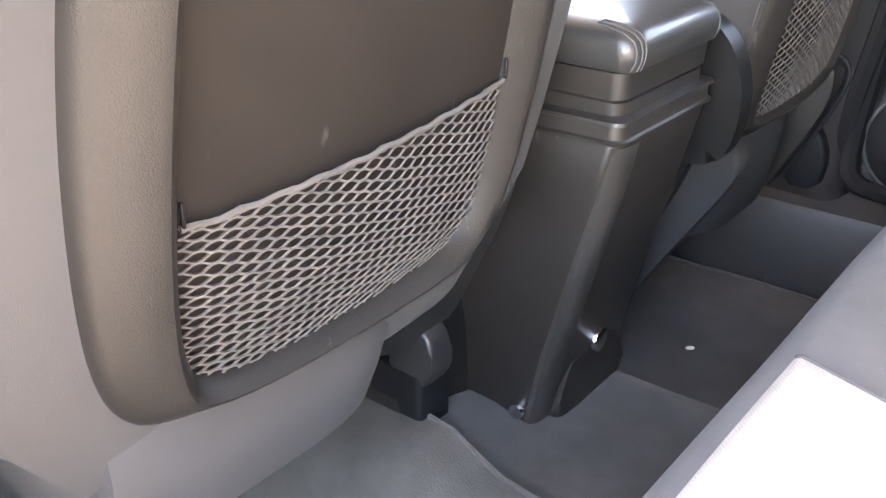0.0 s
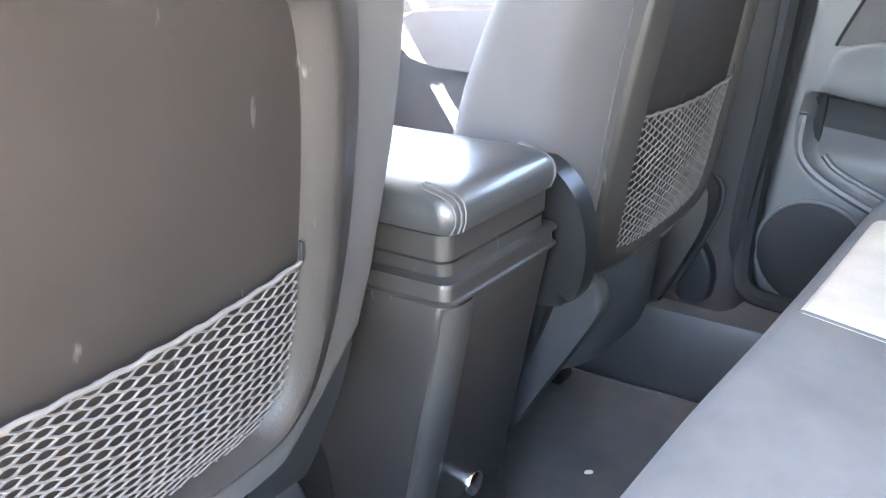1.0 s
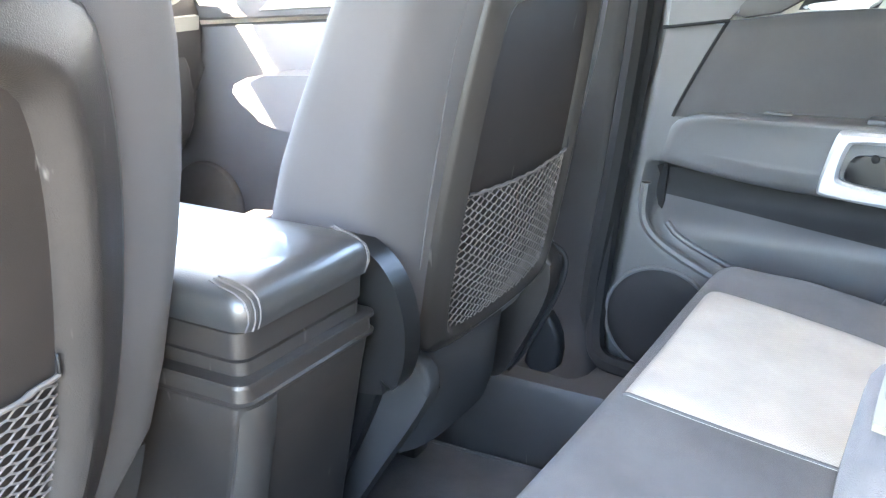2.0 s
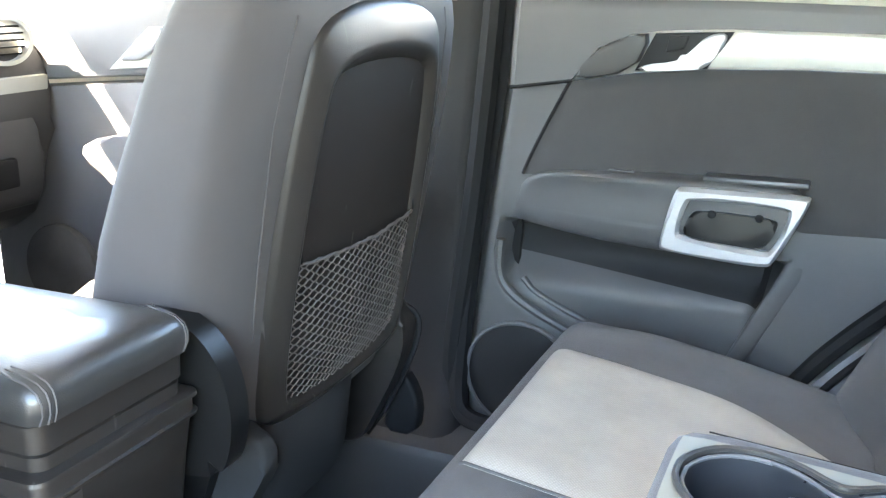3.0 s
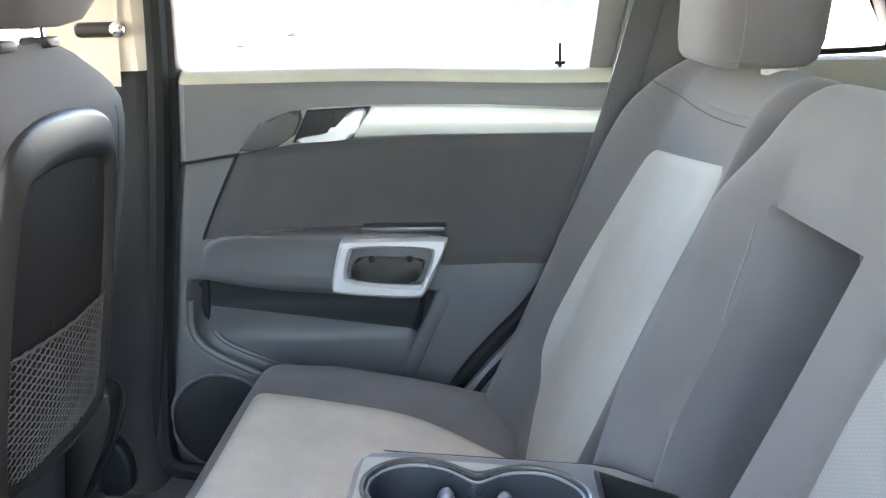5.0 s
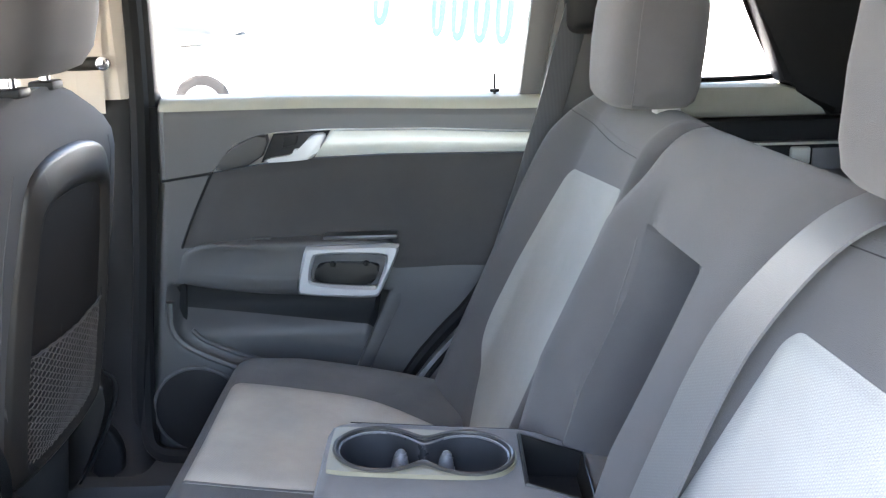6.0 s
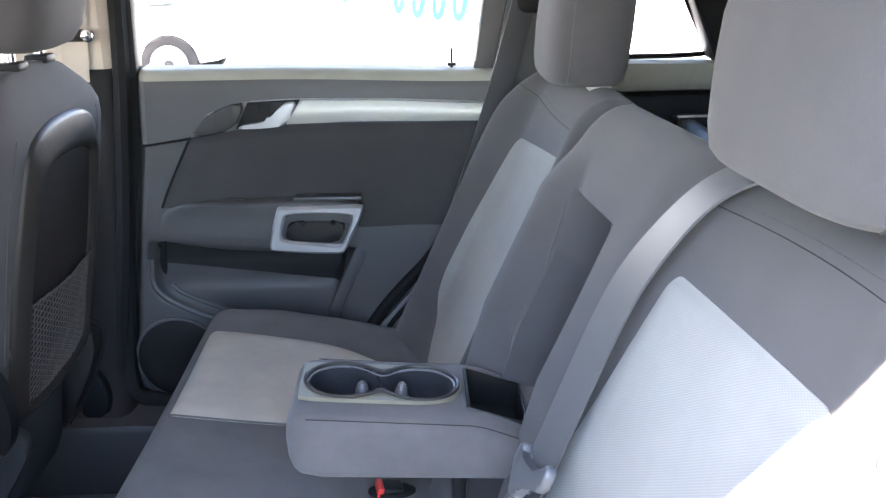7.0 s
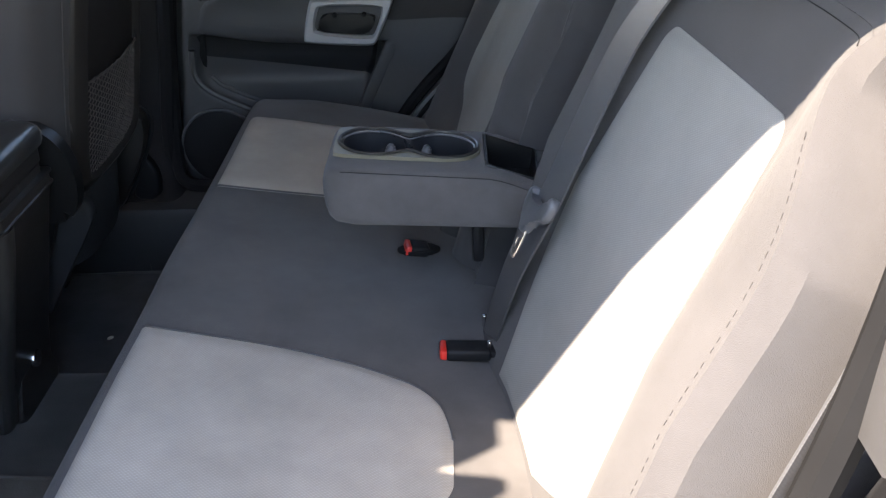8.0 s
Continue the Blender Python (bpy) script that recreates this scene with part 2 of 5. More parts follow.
        bmesh.ops.bevel(b2, geom=rim, offset=bevel, segments=seg, profile=0.5, affect='EDGES')
    return merge(bm, b2)


def smooth_poly(pts, times=2, closed=True):
    """Corner cutting, for soft outlines."""
    for _ in range(times):
        out = []
        n = len(pts)
        rng = range(n) if closed else range(n - 1)
        if not closed:
            out.append(tuple(pts[0]))
        for i in rng:
            a, b = Vector(pts[i]), Vector(pts[(i + 1) % n])
            out.append(tuple(a.lerp(b, 0.25)))
            out.append(tuple(a.lerp(b, 0.75)))
        if not closed:
            out.append(tuple(pts[-1]))
        pts = out
    return pts


def tube(path, radius, n=8, closed=False, flat=1.0, bm=None, up=None):
    """A cord along a path. flat < 1 squeezes it along its second axis."""
    pts = [Vector(p) for p in path]
    rings = []
    ref = Vector(up) if up else None
    for i, p in enumerate(pts):
        a = pts[i - 1] if i or closed else pts[0]
        b = pts[(i + 1) % len(pts)] if i < len(pts) - 1 or closed else pts[-1]
        d = (b - a).normalized()
        if ref is None:
            ref = d.orthogonal()
        s = d.cross(ref).normalized()
        w = s.cross(d).normalized()
        if not up:
            ref = w
        r = radius[i] if isinstance(radius, (list, tuple)) else radius
        rings.append([p + s * (r * math.cos(k * math.tau / n)) + w * (r * flat * math.sin(k * math.tau / n)) for k in range(n)])
    if closed:
        rings.append(rings[0])
    return loft(rings, cap=not closed, bm=bm)


def disc(c, r, h, axis="z", n=32, bevel=0.003, bm=None, sx=1.0):
    pts = [(r * sx * math.cos(k * math.tau / n), r * math.sin(k * math.tau / n)) for k in range(n)]
    b2 = prism(pts, axis, -h / 2, h / 2, bevel)
    bmesh.ops.translate(b2, vec=c, verts=b2.verts)
    return merge(bm, b2)


def ring_band(outer, inner, axis, a0, a1, bevel=0.002, bm=None):
    """A closed band between two outlines of as many points, drawn out along an axis."""
    f = AXES[axis]
    n = len(outer)
    c = bevel
    prof = []
    for o, i in zip(outer, inner):
        o, i = Vector(o), Vector(i)
        d = (i - o).normalized() * c
        prof.append([f(o.x, o.y, a1), f(o.x, o.y, a0 + c), f((o + d).x, (o + d).y, a0), f((i - d).x, (i - d).y, a0), f(i.x, i.y, a0 + c), f(i.x, i.y, a1)])
    prof.append(prof[0])
    b2 = loft(prof, cap=False)
    bmesh.ops.remove_doubles(b2, verts=b2.verts, dist=1e-6)
    return merge(bm, b2)


def sheet(f, nu, nv, thick, bm=None):
    """A closed slab: f(u, v) gives a place and a normal; it is thickened backwards."""
    front, back = [], []
    for i in range(nu + 1):
        for j in range(nv + 1):
            p, nrm = f(i / nu, j / nv)
            front.append(p)
            back.append(p - nrm * thick)
    bm = bm or bmesh.new()
    A = [bm.verts.new(p) for p in front]
    B = [bm.verts.new(p) for p in back]
    k = nv + 1
    for i in range(nu):
        for j in range(nv):
            q = (i * k + j, (i + 1) * k + j, (i + 1) * k + j + 1, i * k + j + 1)
            bm.faces.new([A[t] for t in q])
            bm.faces.new([B[t] for t in q[::-1]])
    edge = [i * k for i in range(nu + 1)] + [nu * k + j for j in range(1, nv + 1)] + [i * k + nv for i in range(nu - 1, -1, -1)] + [j for j in range(nv - 1, 0, -1)]
    for a, b in zip(edge, edge[1:] + edge[:1]):
        bm.faces.new((A[a], B[a], B[b], A[b]))
    return bm


def ease(a, b, x):
    t = min(1.0, max(0.0, (x - a) / (b - a)))
    return t * t * (3 - 2 * t)


def lerp_table(tab, x):
    for (a, va), (b, vb) in zip(tab, tab[1:]):
        if x <= b:
            return va + (vb - va) * max(0.0, (x - a) / (b - a))
    return tab[-1][1]


def curve_table(tab, x):
    """Like lerp_table, but a smooth curve through the entries."""
    n = len(tab)
    if x <= tab[0][0]:
        return tab[0][1]
    if x >= tab[-1][0]:
        return tab[-1][1]
    i = max(k for k in range(n - 1) if tab[k][0] <= x)
    slope = []
    for k in (i, i + 1):
        a, b = tab[max(0, k - 1)], tab[min(n - 1, k + 1)]
        slope.append((b[1] - a[1]) / (b[0] - a[0]))
    (xa, va), (xb, vb) = tab[i], tab[i + 1]
    h = xb - xa
    t = (x - xa) / h
    return (2 * t ** 3 - 3 * t ** 2 + 1) * va + (t ** 3 - 2 * t ** 2 + t) * h * slope[0] + (3 * t ** 2 - 2 * t ** 3) * vb + (t ** 3 - t ** 2) * h * slope[1]


def ripple(p, s, a):
    """Small unevenness of stuffed cloth."""
    return a * noise.noise(Vector(p) * s)


def stitches(path, step=0.009, length=0.0055, r=0.0009):
    """A row of thread stitches along a path."""
    pts = [Vector(p) for p in path]
    bm = bmesh.new()
    carry = 0.0
    for a, b in zip(pts, pts[1:]):
        d = b - a
        n = d.length
        at = carry
        while at + length < n:
            tube([a + d * (at / n), a + d * ((at + length) / n)], r, 4, bm=bm)
            at += step
        carry = max(0.0, at - n)
    return bm

# ---- the car's floor and shell ----


def floor_height(x, y):
    hump = 0.10 * (1 - (ease(0.085, 0.155, y - 0.02) if y > 0.02 else ease(0.19, 0.42, 0.02 - y)))
    heel = 0.035 * (1 - ease(0.05, 0.20, abs(y + 0.17))) * ease(-0.03, -0.12, x)
    return hump + heel


def build_floor():
    bm = bmesh.new()
    nx, ny = 70, 90
    grid = []
    for i in range(nx + 1):
        row = []
        for j in range(ny + 1):
            x = -1.25 + 3.05 * i / nx
            y = -0.74 + 1.48 * j / ny
            z = floor_height(x, y) + ripple((x, y, 0), 7, 0.004)
            if x > 0.66:
                z += 0.28 * ease(0.66, 0.80, x)
            if x < -0.85:
                z += 0.25 * ease(-0.85, -1.2, x)
            row.append(bm.verts.new((x, y, z)))
        grid.append(row)
    for i in range(nx):
        for j in range(ny):
            bm.faces.new((grid[i][j], grid[i + 1][j], grid[i + 1][j + 1], grid[i][j + 1]))
    low = bmesh.ops.extrude_face_region(bm, geom=list(bm.faces))
    for v in low["geom"]:
        if isinstance(v, bmesh.types.BMVert):
            v.co.z -= 0.06
    ob = part("floor", bm, CARPET)
    return tagged(ob, "dark grey carpeted car floor with a low centre tunnel", "floor", kind="structure")


build_floor()


def floor_mat(x0, x1, y0, y1, label, cloth, hem):
    """A cloth mat with a raised hem lying on the carpet."""
    t = thing("floor_mat", (0, 0, 0), label, "floor mat", "rear floor mats")

    def f(u, v):
        x, y = x0 + (x1 - x0) * u, y0 + (y1 - y0) * v
        return Vector((x, y, floor_height(x, y) + 0.011 + ripple((x, y, 3), 9, 0.004))), Vector((0, 0, 1))
    part("mat_body", sheet(f, 24, 24, 0.008), cloth, t)
    loop = []
    for k in range(64):
        a = k / 64 * 4
        s, r = int(a), a - int(a)
        u, v = ((r, 0), (1, r), (1 - r, 1), (0, 1 - r))[s]
        p, _ = f(u, v)
        loop.append(p + Vector((0, 0, 0.001)))
    part("hem", tube(loop, 0.0032, 6, closed=True), hem, t, "stitched edge binding")
    return t


floor_mat(-0.42, 0.17, 0.165, 0.582, "dark grey cloth floor mat lying in the rear footwell", MAT, MAT)
floor_mat(-0.31, 0.17, -0.68, -0.15, "brown-grey cloth floor mat behind the driver seat", BROWNMAT, BROWNMAT)
crumb = part("paper_scrap", prism(smooth_poly([(-0.007, -0.003), (0.005, -0.004), (0.007, 0.0015), (-0.003, 0.003)], 1), "z", 0.0, 0.003, 0.0008), LIGHTBIT)
crumb.location = (-0.064, 0.335, 0.0145)
crumb.rotation_euler = (0.2, -0.1, 0.5)
tagged(crumb, "small pale scrap of paper on the floor mat", "litter")


def sill_step(side):
    s = side
    inner = [(s * 0.597, -0.02), (s * 0.592, 0.138), (s * 0.600, 0.150), (s * 0.650, 0.160), (s * 0.688, 0.166), (s * 0.697, 0.12)] if s > 0 else [(s * 0.665, -0.02), (s * 0.665, 0.05), (s * 0.685, 0.085)]
    pts = inner + [(s * 0.72, 0.10), (s * 0.80, 0.10), (s * 0.83, 0.06), (s * 0.83, -0.05), (s * 0.70, -0.06)]
    ob = part("door_sill_trim", prism(pts, "x", -1.1, 0.62, 0.006), SILLDARK)
    return tagged(ob, "grey plastic sill trim along the door opening", "sill trim", kind="structure")


sill_step(1), sill_step(-1)


def shell():
    # lower outer walls below the windows on the far side, in front of and behind the rear door
    def wall(name, pts, y0, y1, m, label):
        return tagged(part(name, prism(pts, "y", y0, y1, 0.006), m), label, "trim", kind="structure")
    # roof
    roofpts = [(-0.95, 1.085), (-0.50, 1.185), (0.2, 1.225), (1.1, 1.20), (1.85, 1.13), (1.85, 1.18), (1.1, 1.25), (0.2, 1.275), (-0.50, 1.235), (-0.98, 1.115)]
    ob = part("ceiling", prism(roofpts, "y", -0.66, 0.66, 0.005), HEADLINER)
    tagged(ob, "pale grey cloth headliner under the roof", "ceiling", kind="structure")
    for s in (1, -1):
        rail = [(s * 0.655, 1.135), (s * 0.655, 1.265), (s * 0.70, 1.29), (s * 0.755, 1.295), (s * 0.765, 1.275), (s * 0.745, 1.258), (s * 0.70, 1.158)]
        ob = part("roof_rail", prism(rail, "x", -0.88, 1.9, 0.006), PAINT)
        tagged(ob, "body side rail above the doors", "roof rail", kind="structure")
    # tailgate
    ob = part("wall_rear", prism([(-0.72, 0.0), (0.72, 0.0), (0.70, 1.2), (-0.70, 1.2)], "x", 1.80, 1.85, 0.005), BLACKPLASTIC)
    tagged(ob, "black inner trim of the closed tailgate", "tailgate", kind="structure")
    # bulkhead
    ob = part("wall_front", prism([(-0.76, -0.02), (0.76, -0.02), (0.76, 0.62), (-0.76, 0.62)], "x", -1.27, -1.22, 0.005), BLACKPLASTIC)
    tagged(ob, "black bulkhead in front of the footwells", "bulkhead", kind="structure")
    # A pillars and windscreen header
    for s in (1, -1):
        path = [(-1.33, s * 0.74, 0.72), (-1.22, s * 0.725, 0.86), (-1.07, s * 0.71, 1.01), (-0.92, s * 0.69, 1.12)]
        ob = part("a_pillar", tube(path, [0.05, 0.045, 0.042, 0.042], 12, up=(0, s, 0.3)), BEIGE)
        tagged(ob, "beige windscreen pillar", "pillar", kind="structure")
    ws = part("windscreen", prism([(-1.315, 0.74), (-0.955, 1.095), (-0.952, 1.098), (-1.312, 0.743)], "y", -0.68, 0.68, 0.0), GLASS)
    ws.visible_shadow = False
    tagged(ws, "clear laminated windscreen", "windscreen", kind="structure")


shell()


def b_pillar(s):
    """Lower dark cover, upper beige cover."""
    t = thing("b_pillar", (0, s * 0.74, 0), "pillar between the doors, dark below and beige above", "pillar", kind="structure")
    rings = []
    for z, x0, x1, y in ((0.06, -0.34, 0.03, 0.600), (0.140, -0.33, 0.028, 0.605), (0.158, -0.31, 0.022, 0.628), (0.178, -0.28, 0.014, 0.655), (0.205, -0.24, 0.009, 0.674), (0.25, -0.19, 0.008, 0.688), (0.40, -0.15, 0.018, 0.70), (0.60, -0.12, 0.030, 0.712), (0.785, -0.10, 0.042, 0.722), (0.80, -0.095, 0.040, 0.73)):
        w = x1 - x0
        prof = [(x0, 0.06), (x0, 0.02), (x0 + 0.02, 0.004), (x0 + w * 0.45, 0.0), (x0 + w * 0.62, 0.004), (x1 - 0.032, 0.001), (x1 - 0.018, 0.006), (x1 - 0.007, 0.016), (x1, 0.034), (x1, 0.06)]
        rings.append([Vector((x, s * (y + dy) - s * 0.74, z)) for x, dy in prof])
    part("lower_cover", loft(rings), PILLARGREY, t, "dark grey lower pillar cover")
    rings = []
    for z, x0, x1, y in ((0.80, -0.17, 0.030, 0.735), (0.90, -0.165, 0.032, 0.728), (1.0, -0.16, 0.036, 0.715), (1.15, -0.15, 0.04, 0.685)):
        prof = [(x0, 0.06), (x0, 0.015), (x0 + 0.018, 0.0), (x1 - 0.018, 0.0), (x1, 0.015), (x1, 0.06)]
        rings.append([Vector((x, s * (y + dy) - s * 0.74, z)) for x, dy in prof])
    part("upper_cover", loft(rings), BEIGE, t, "beige upper pillar cover")
    return t


b_pillar(1), b_pillar(-1)


def front_belt():
    t = thing("front_seat_belt", (-0.03, 0.72, 0.80), "grey front seat belt with its guide on the pillar", "seat belt")
    rel = lambda x, y, z: Vector((x + 0.03, y - 0.72, z - 0.80))
    a = [rel(-0.035, 0.725, 0.78), rel(-0.03, 0.722, 0.85), rel(-0.02, 0.715, 0.95), rel(-0.012, 0.700, 1.06)]
    part("webbing", tube(a, 0.023, 8, flat=0.06, up=(0, 1, 0)), BEIGE, t, "pale webbing")
    part("guide", rbox(rel(-0.03, 0.716, 0.862), (0.075, 0.02, 0.022), 0.008, 3), FRAMEPLASTIC, t)
    part("bolt", disc(rel(0.0, 0.708, 0.862), 0.012, 0.012, "y", 20), CHROME, t)
    return t


front_belt()


def seal(path, r, label):
    ob = part("door_seal", tube(smooth_poly(path, 3, closed=False), r, 8), RUBBER)
    return tagged(ob, label, "door seal", kind="structure")


seal([(0.056, 0.722, 1.10), (0.052, 0.720, 0.86), (0.042, 0.714, 0.70), (0.019, 0.704, 0.46), (-0.008, 0.698, 0.28), (-0.006, 0.698, 0.19), (0.03, 0.70, 0.125), (0.10, 0.702, 0.105), (0.45, 0.702, 0.105)], 0.016, "black rubber seal round the rear door opening")
seal([(0.30, -0.735, 0.10), (0.56, -0.735, 0.11), (0.645, -0.735, 0.19), (0.675, -0.725, 0.33), (0.74, -0.715, 0.46), (0.790, -0.705, 0.60), (0.82, -0.70, 0.78), (0.82, -0.705, 0.98), (0.78, -0.69, 1.10)], 0.013, "black rubber seal on the open door frame")


def quarter(s):
    """Body side behind the rear door: trim, sill, quarter window and dark rear pillar."""
    t = thing("rear_quarter", (0.9, s * 0.74, 0.3), "dark cargo side trim with a small quarter window", "side trim", kind="structure")
    o = Vector((0.9, s * 0.74, 0.3))

    def pr(name, pts, y0, y1, m, label="", bevel=0.008):
        bm = prism(pts, "y", min(s * y0, s * y1), max(s * y0, s * y1), bevel)
        bmesh.ops.translate(bm, vec=-o, verts=bm.verts)
        return part(name, bm, m, t, label)
    pr("lower_trim", [(0.66, 0.05), (0.70, 0.33), (0.775, 0.46), (0.825, 0.60), (0.85, 0.74), (1.85, 0.74), (1.85, 0.05)], 0.70, 0.78, BLACKPLASTIC, "black cargo side panel")
    pr("window_sill", [(0.80, 0.742), (0.83, 0.80), (1.12, 0.795), (1.19, 0.775), (1.20, 0.742)], 0.712, 0.79, CREAMTRIM, "cream ledge under the quarter window", 0.012)
    back = 0.0 if s > 0 else 0.09
    pr("c_pillar", [(0.705 + back, 0.64), (0.715 + back, 0.79), (0.745 + back, 0.94), (0.76 + back, 1.15), (0.90, 1.15), (0.885, 0.94), (0.875, 0.79), (0.865, 0.64)], 0.705, 0.76, PLASTIC, "dark grey pillar cover", 0.012)
    pr("d_pillar", [(1.195, 0.742), (1.14, 0.80), (1.112, 0.80), (1.06, 0.93), (0.985, 1.15), (1.85, 1.15), (1.85, 0.742)], 0.700, 0.76, BLACKPLASTIC, "black rear pillar cover", 0.014)
    g = pr("pane", [(0.86, 0.79), (1.13, 0.79), (1.0, 1.15), (0.88, 1.15)], 0.758, 0.761, GLASS, "quarter window glass", 0.0)
    g.visible_shadow = False
    rim = [Vector((x, s * 0.752, z)) - o for x, z in smooth_poly([(0.87, 0.803), (1.108, 0.803), (1.116, 0.812), (1.056, 0.93), (0.97, 1.15)], 2, closed=False)]
    part("rim_seal", tube(rim, 0.005, 6), RUBBER, t)
    return t


seal([(0.036, 0.744, 0.80), (0.026, 0.724, 0.60), (0.014, 0.712, 0.40), (0.004, 0.700, 0.25), (0.006, 0.688, 0.205), (0.016, 0.674, 0.18), (0.05, 0.668, 0.168), (0.20, 0.668, 0.168)], 0.0145, "black rubber lip along the pillar cover")

quarter(1), quarter(-1)

# cream body panel outside the open doorway
bm = prism([(0.30, -0.05), (0.30, 0.085), (0.57, 0.09), (0.665, 0.18), (0.715, 0.32), (0.79, 0.45), (0.845, 0.60), (0.865, 0.78), (1.9, 0.80), (1.9, -0.05)], "y", -0.90, -0.79, 0.03, 4)
tagged(part("rear_wing", bm, PAINT), "cream painted body side round the wheel arch", "bodywork", kind="structure")

bm = prism([(-0.34, 0.08), (0.045, 0.08), (0.055, 0.60), (0.065, 1.12), (-0.30, 1.12)], "y", -0.81, -0.775, 0.012, 3)
tagged(part("pillar_skin", bm, PAINT), "cream painted pillar between the doors", "bodywork", kind="structure")
# outer skins of the closed side, and the lining over its wheel arch
bm = prism([(-1.05, -0.10), (0.50, -0.10), (0.62, 0.25), (0.80, 0.48), (1.9, 0.48), (1.9, 0.79), (-1.05, 0.77)], "y", 0.785, 0.85, 0.02)
tagged(part("body_side", bm, PAINT), "painted outer body side behind the door linings", "bodywork", kind="structure")
bm = prism(smooth_poly([(0.40, 0.05), (0.455, 0.26), (0.515, 0.335), (0.575, 0.40), (0.62, 0.46), (0.74, 0.62), (0.80, 0.70), (0.90, 0.70), (0.90, 0.05)], 1), "y", 0.672, 0.72, 0.012, 3)
tagged(part("wheel_arch_trim", bm, SILLGREY), "grey moulded trim over the wheel arch beside the bench", "trim", kind="structure")
seal([(0.44, 0.694, 0.24), (0.490, 0.690, 0.325), (0.54, 0.688, 0.385), (0.60, 0.686, 0.445), (0.70, 0.69, 0.60)], 0.012, "black rubber seal along the rear edge of the door")
seal([(0.47, 0.670, 0.24), (0.515, 0.668, 0.318), (0.565, 0.666, 0.373), (0.61, 0.666, 0.425)], 0.005, "thin black joint beside the wheel arch trim")

bm = prism([(-0.10, 0.10), (0.06, 0.10), (0.085, 0.45), (0.10, 0.79), (-0.06, 0.79)], "y", 0.739, 0.748, 0.002)
tagged(part("inner_door_frame", bm, RUBBER), "black sealed door frame in the gap beside the pillar", "door frame", kind="structure")

# cargo load cover rail and cover
t = thing("cargo_cover", (1.05, 0, 0.62), "black cargo cover roll with pale end cap behind the bench", "cargo cover")
part("roll", tube([(0, -0.60, 0.06), (0, 0.62, 0.06)], 0.028, 16), BLACKPLASTIC, t)
part("end_cap", rbox((0.07, 0.648, 0.072), (0.032, 0.05, 0.028), 0.004), SILVER, t, "pale end cap")
part("housing", rbox((0.07, 0.655, 0.066), (0.17, 0.05, 0.046), 0.006), BLACKPLASTIC, t)
part("trim_line", rbox((0.07, 0.635, 0.0905), (0.17, 0.012, 0.003), 0.001), SILVER, t, "thin bright trim line")
part("label_plate", rbox((0.115, 0.629, 0.066), (0.05, 0.004, 0.034), 0.001), SILLGREY, t)
part("cover", prism([(0.03, 0.045), (0.70, 0.03), (0.70, 0.036), (0.03, 0.051)], "y", -0.64, 0.64, 0.0), BLACKPLASTIC, t)

# ---- rear door on the far side ----


def inside_amount(pts, x, z, soft):
    """0 outside, 1 inside a polygon, with a soft border."""
    p = Vector((x, z))
    best, odd = 1e9, False
    n = len(pts)
    for i in range(n):
        a, b = Vector(pts[i]), Vector(pts[(i + 1) % n])
        d = b - a
        k = min(1, max(0, (p - a).dot(d) / d.length_squared))
        best = min(best, (p - (a + d * k)).length)
        if (a.y > z) != (b.y > z) and x < a.x + (z - a.y) / (b.y - a.y) * (b.x - a.x):
            odd = not odd
    return ease(-soft, soft, best if odd else -best)


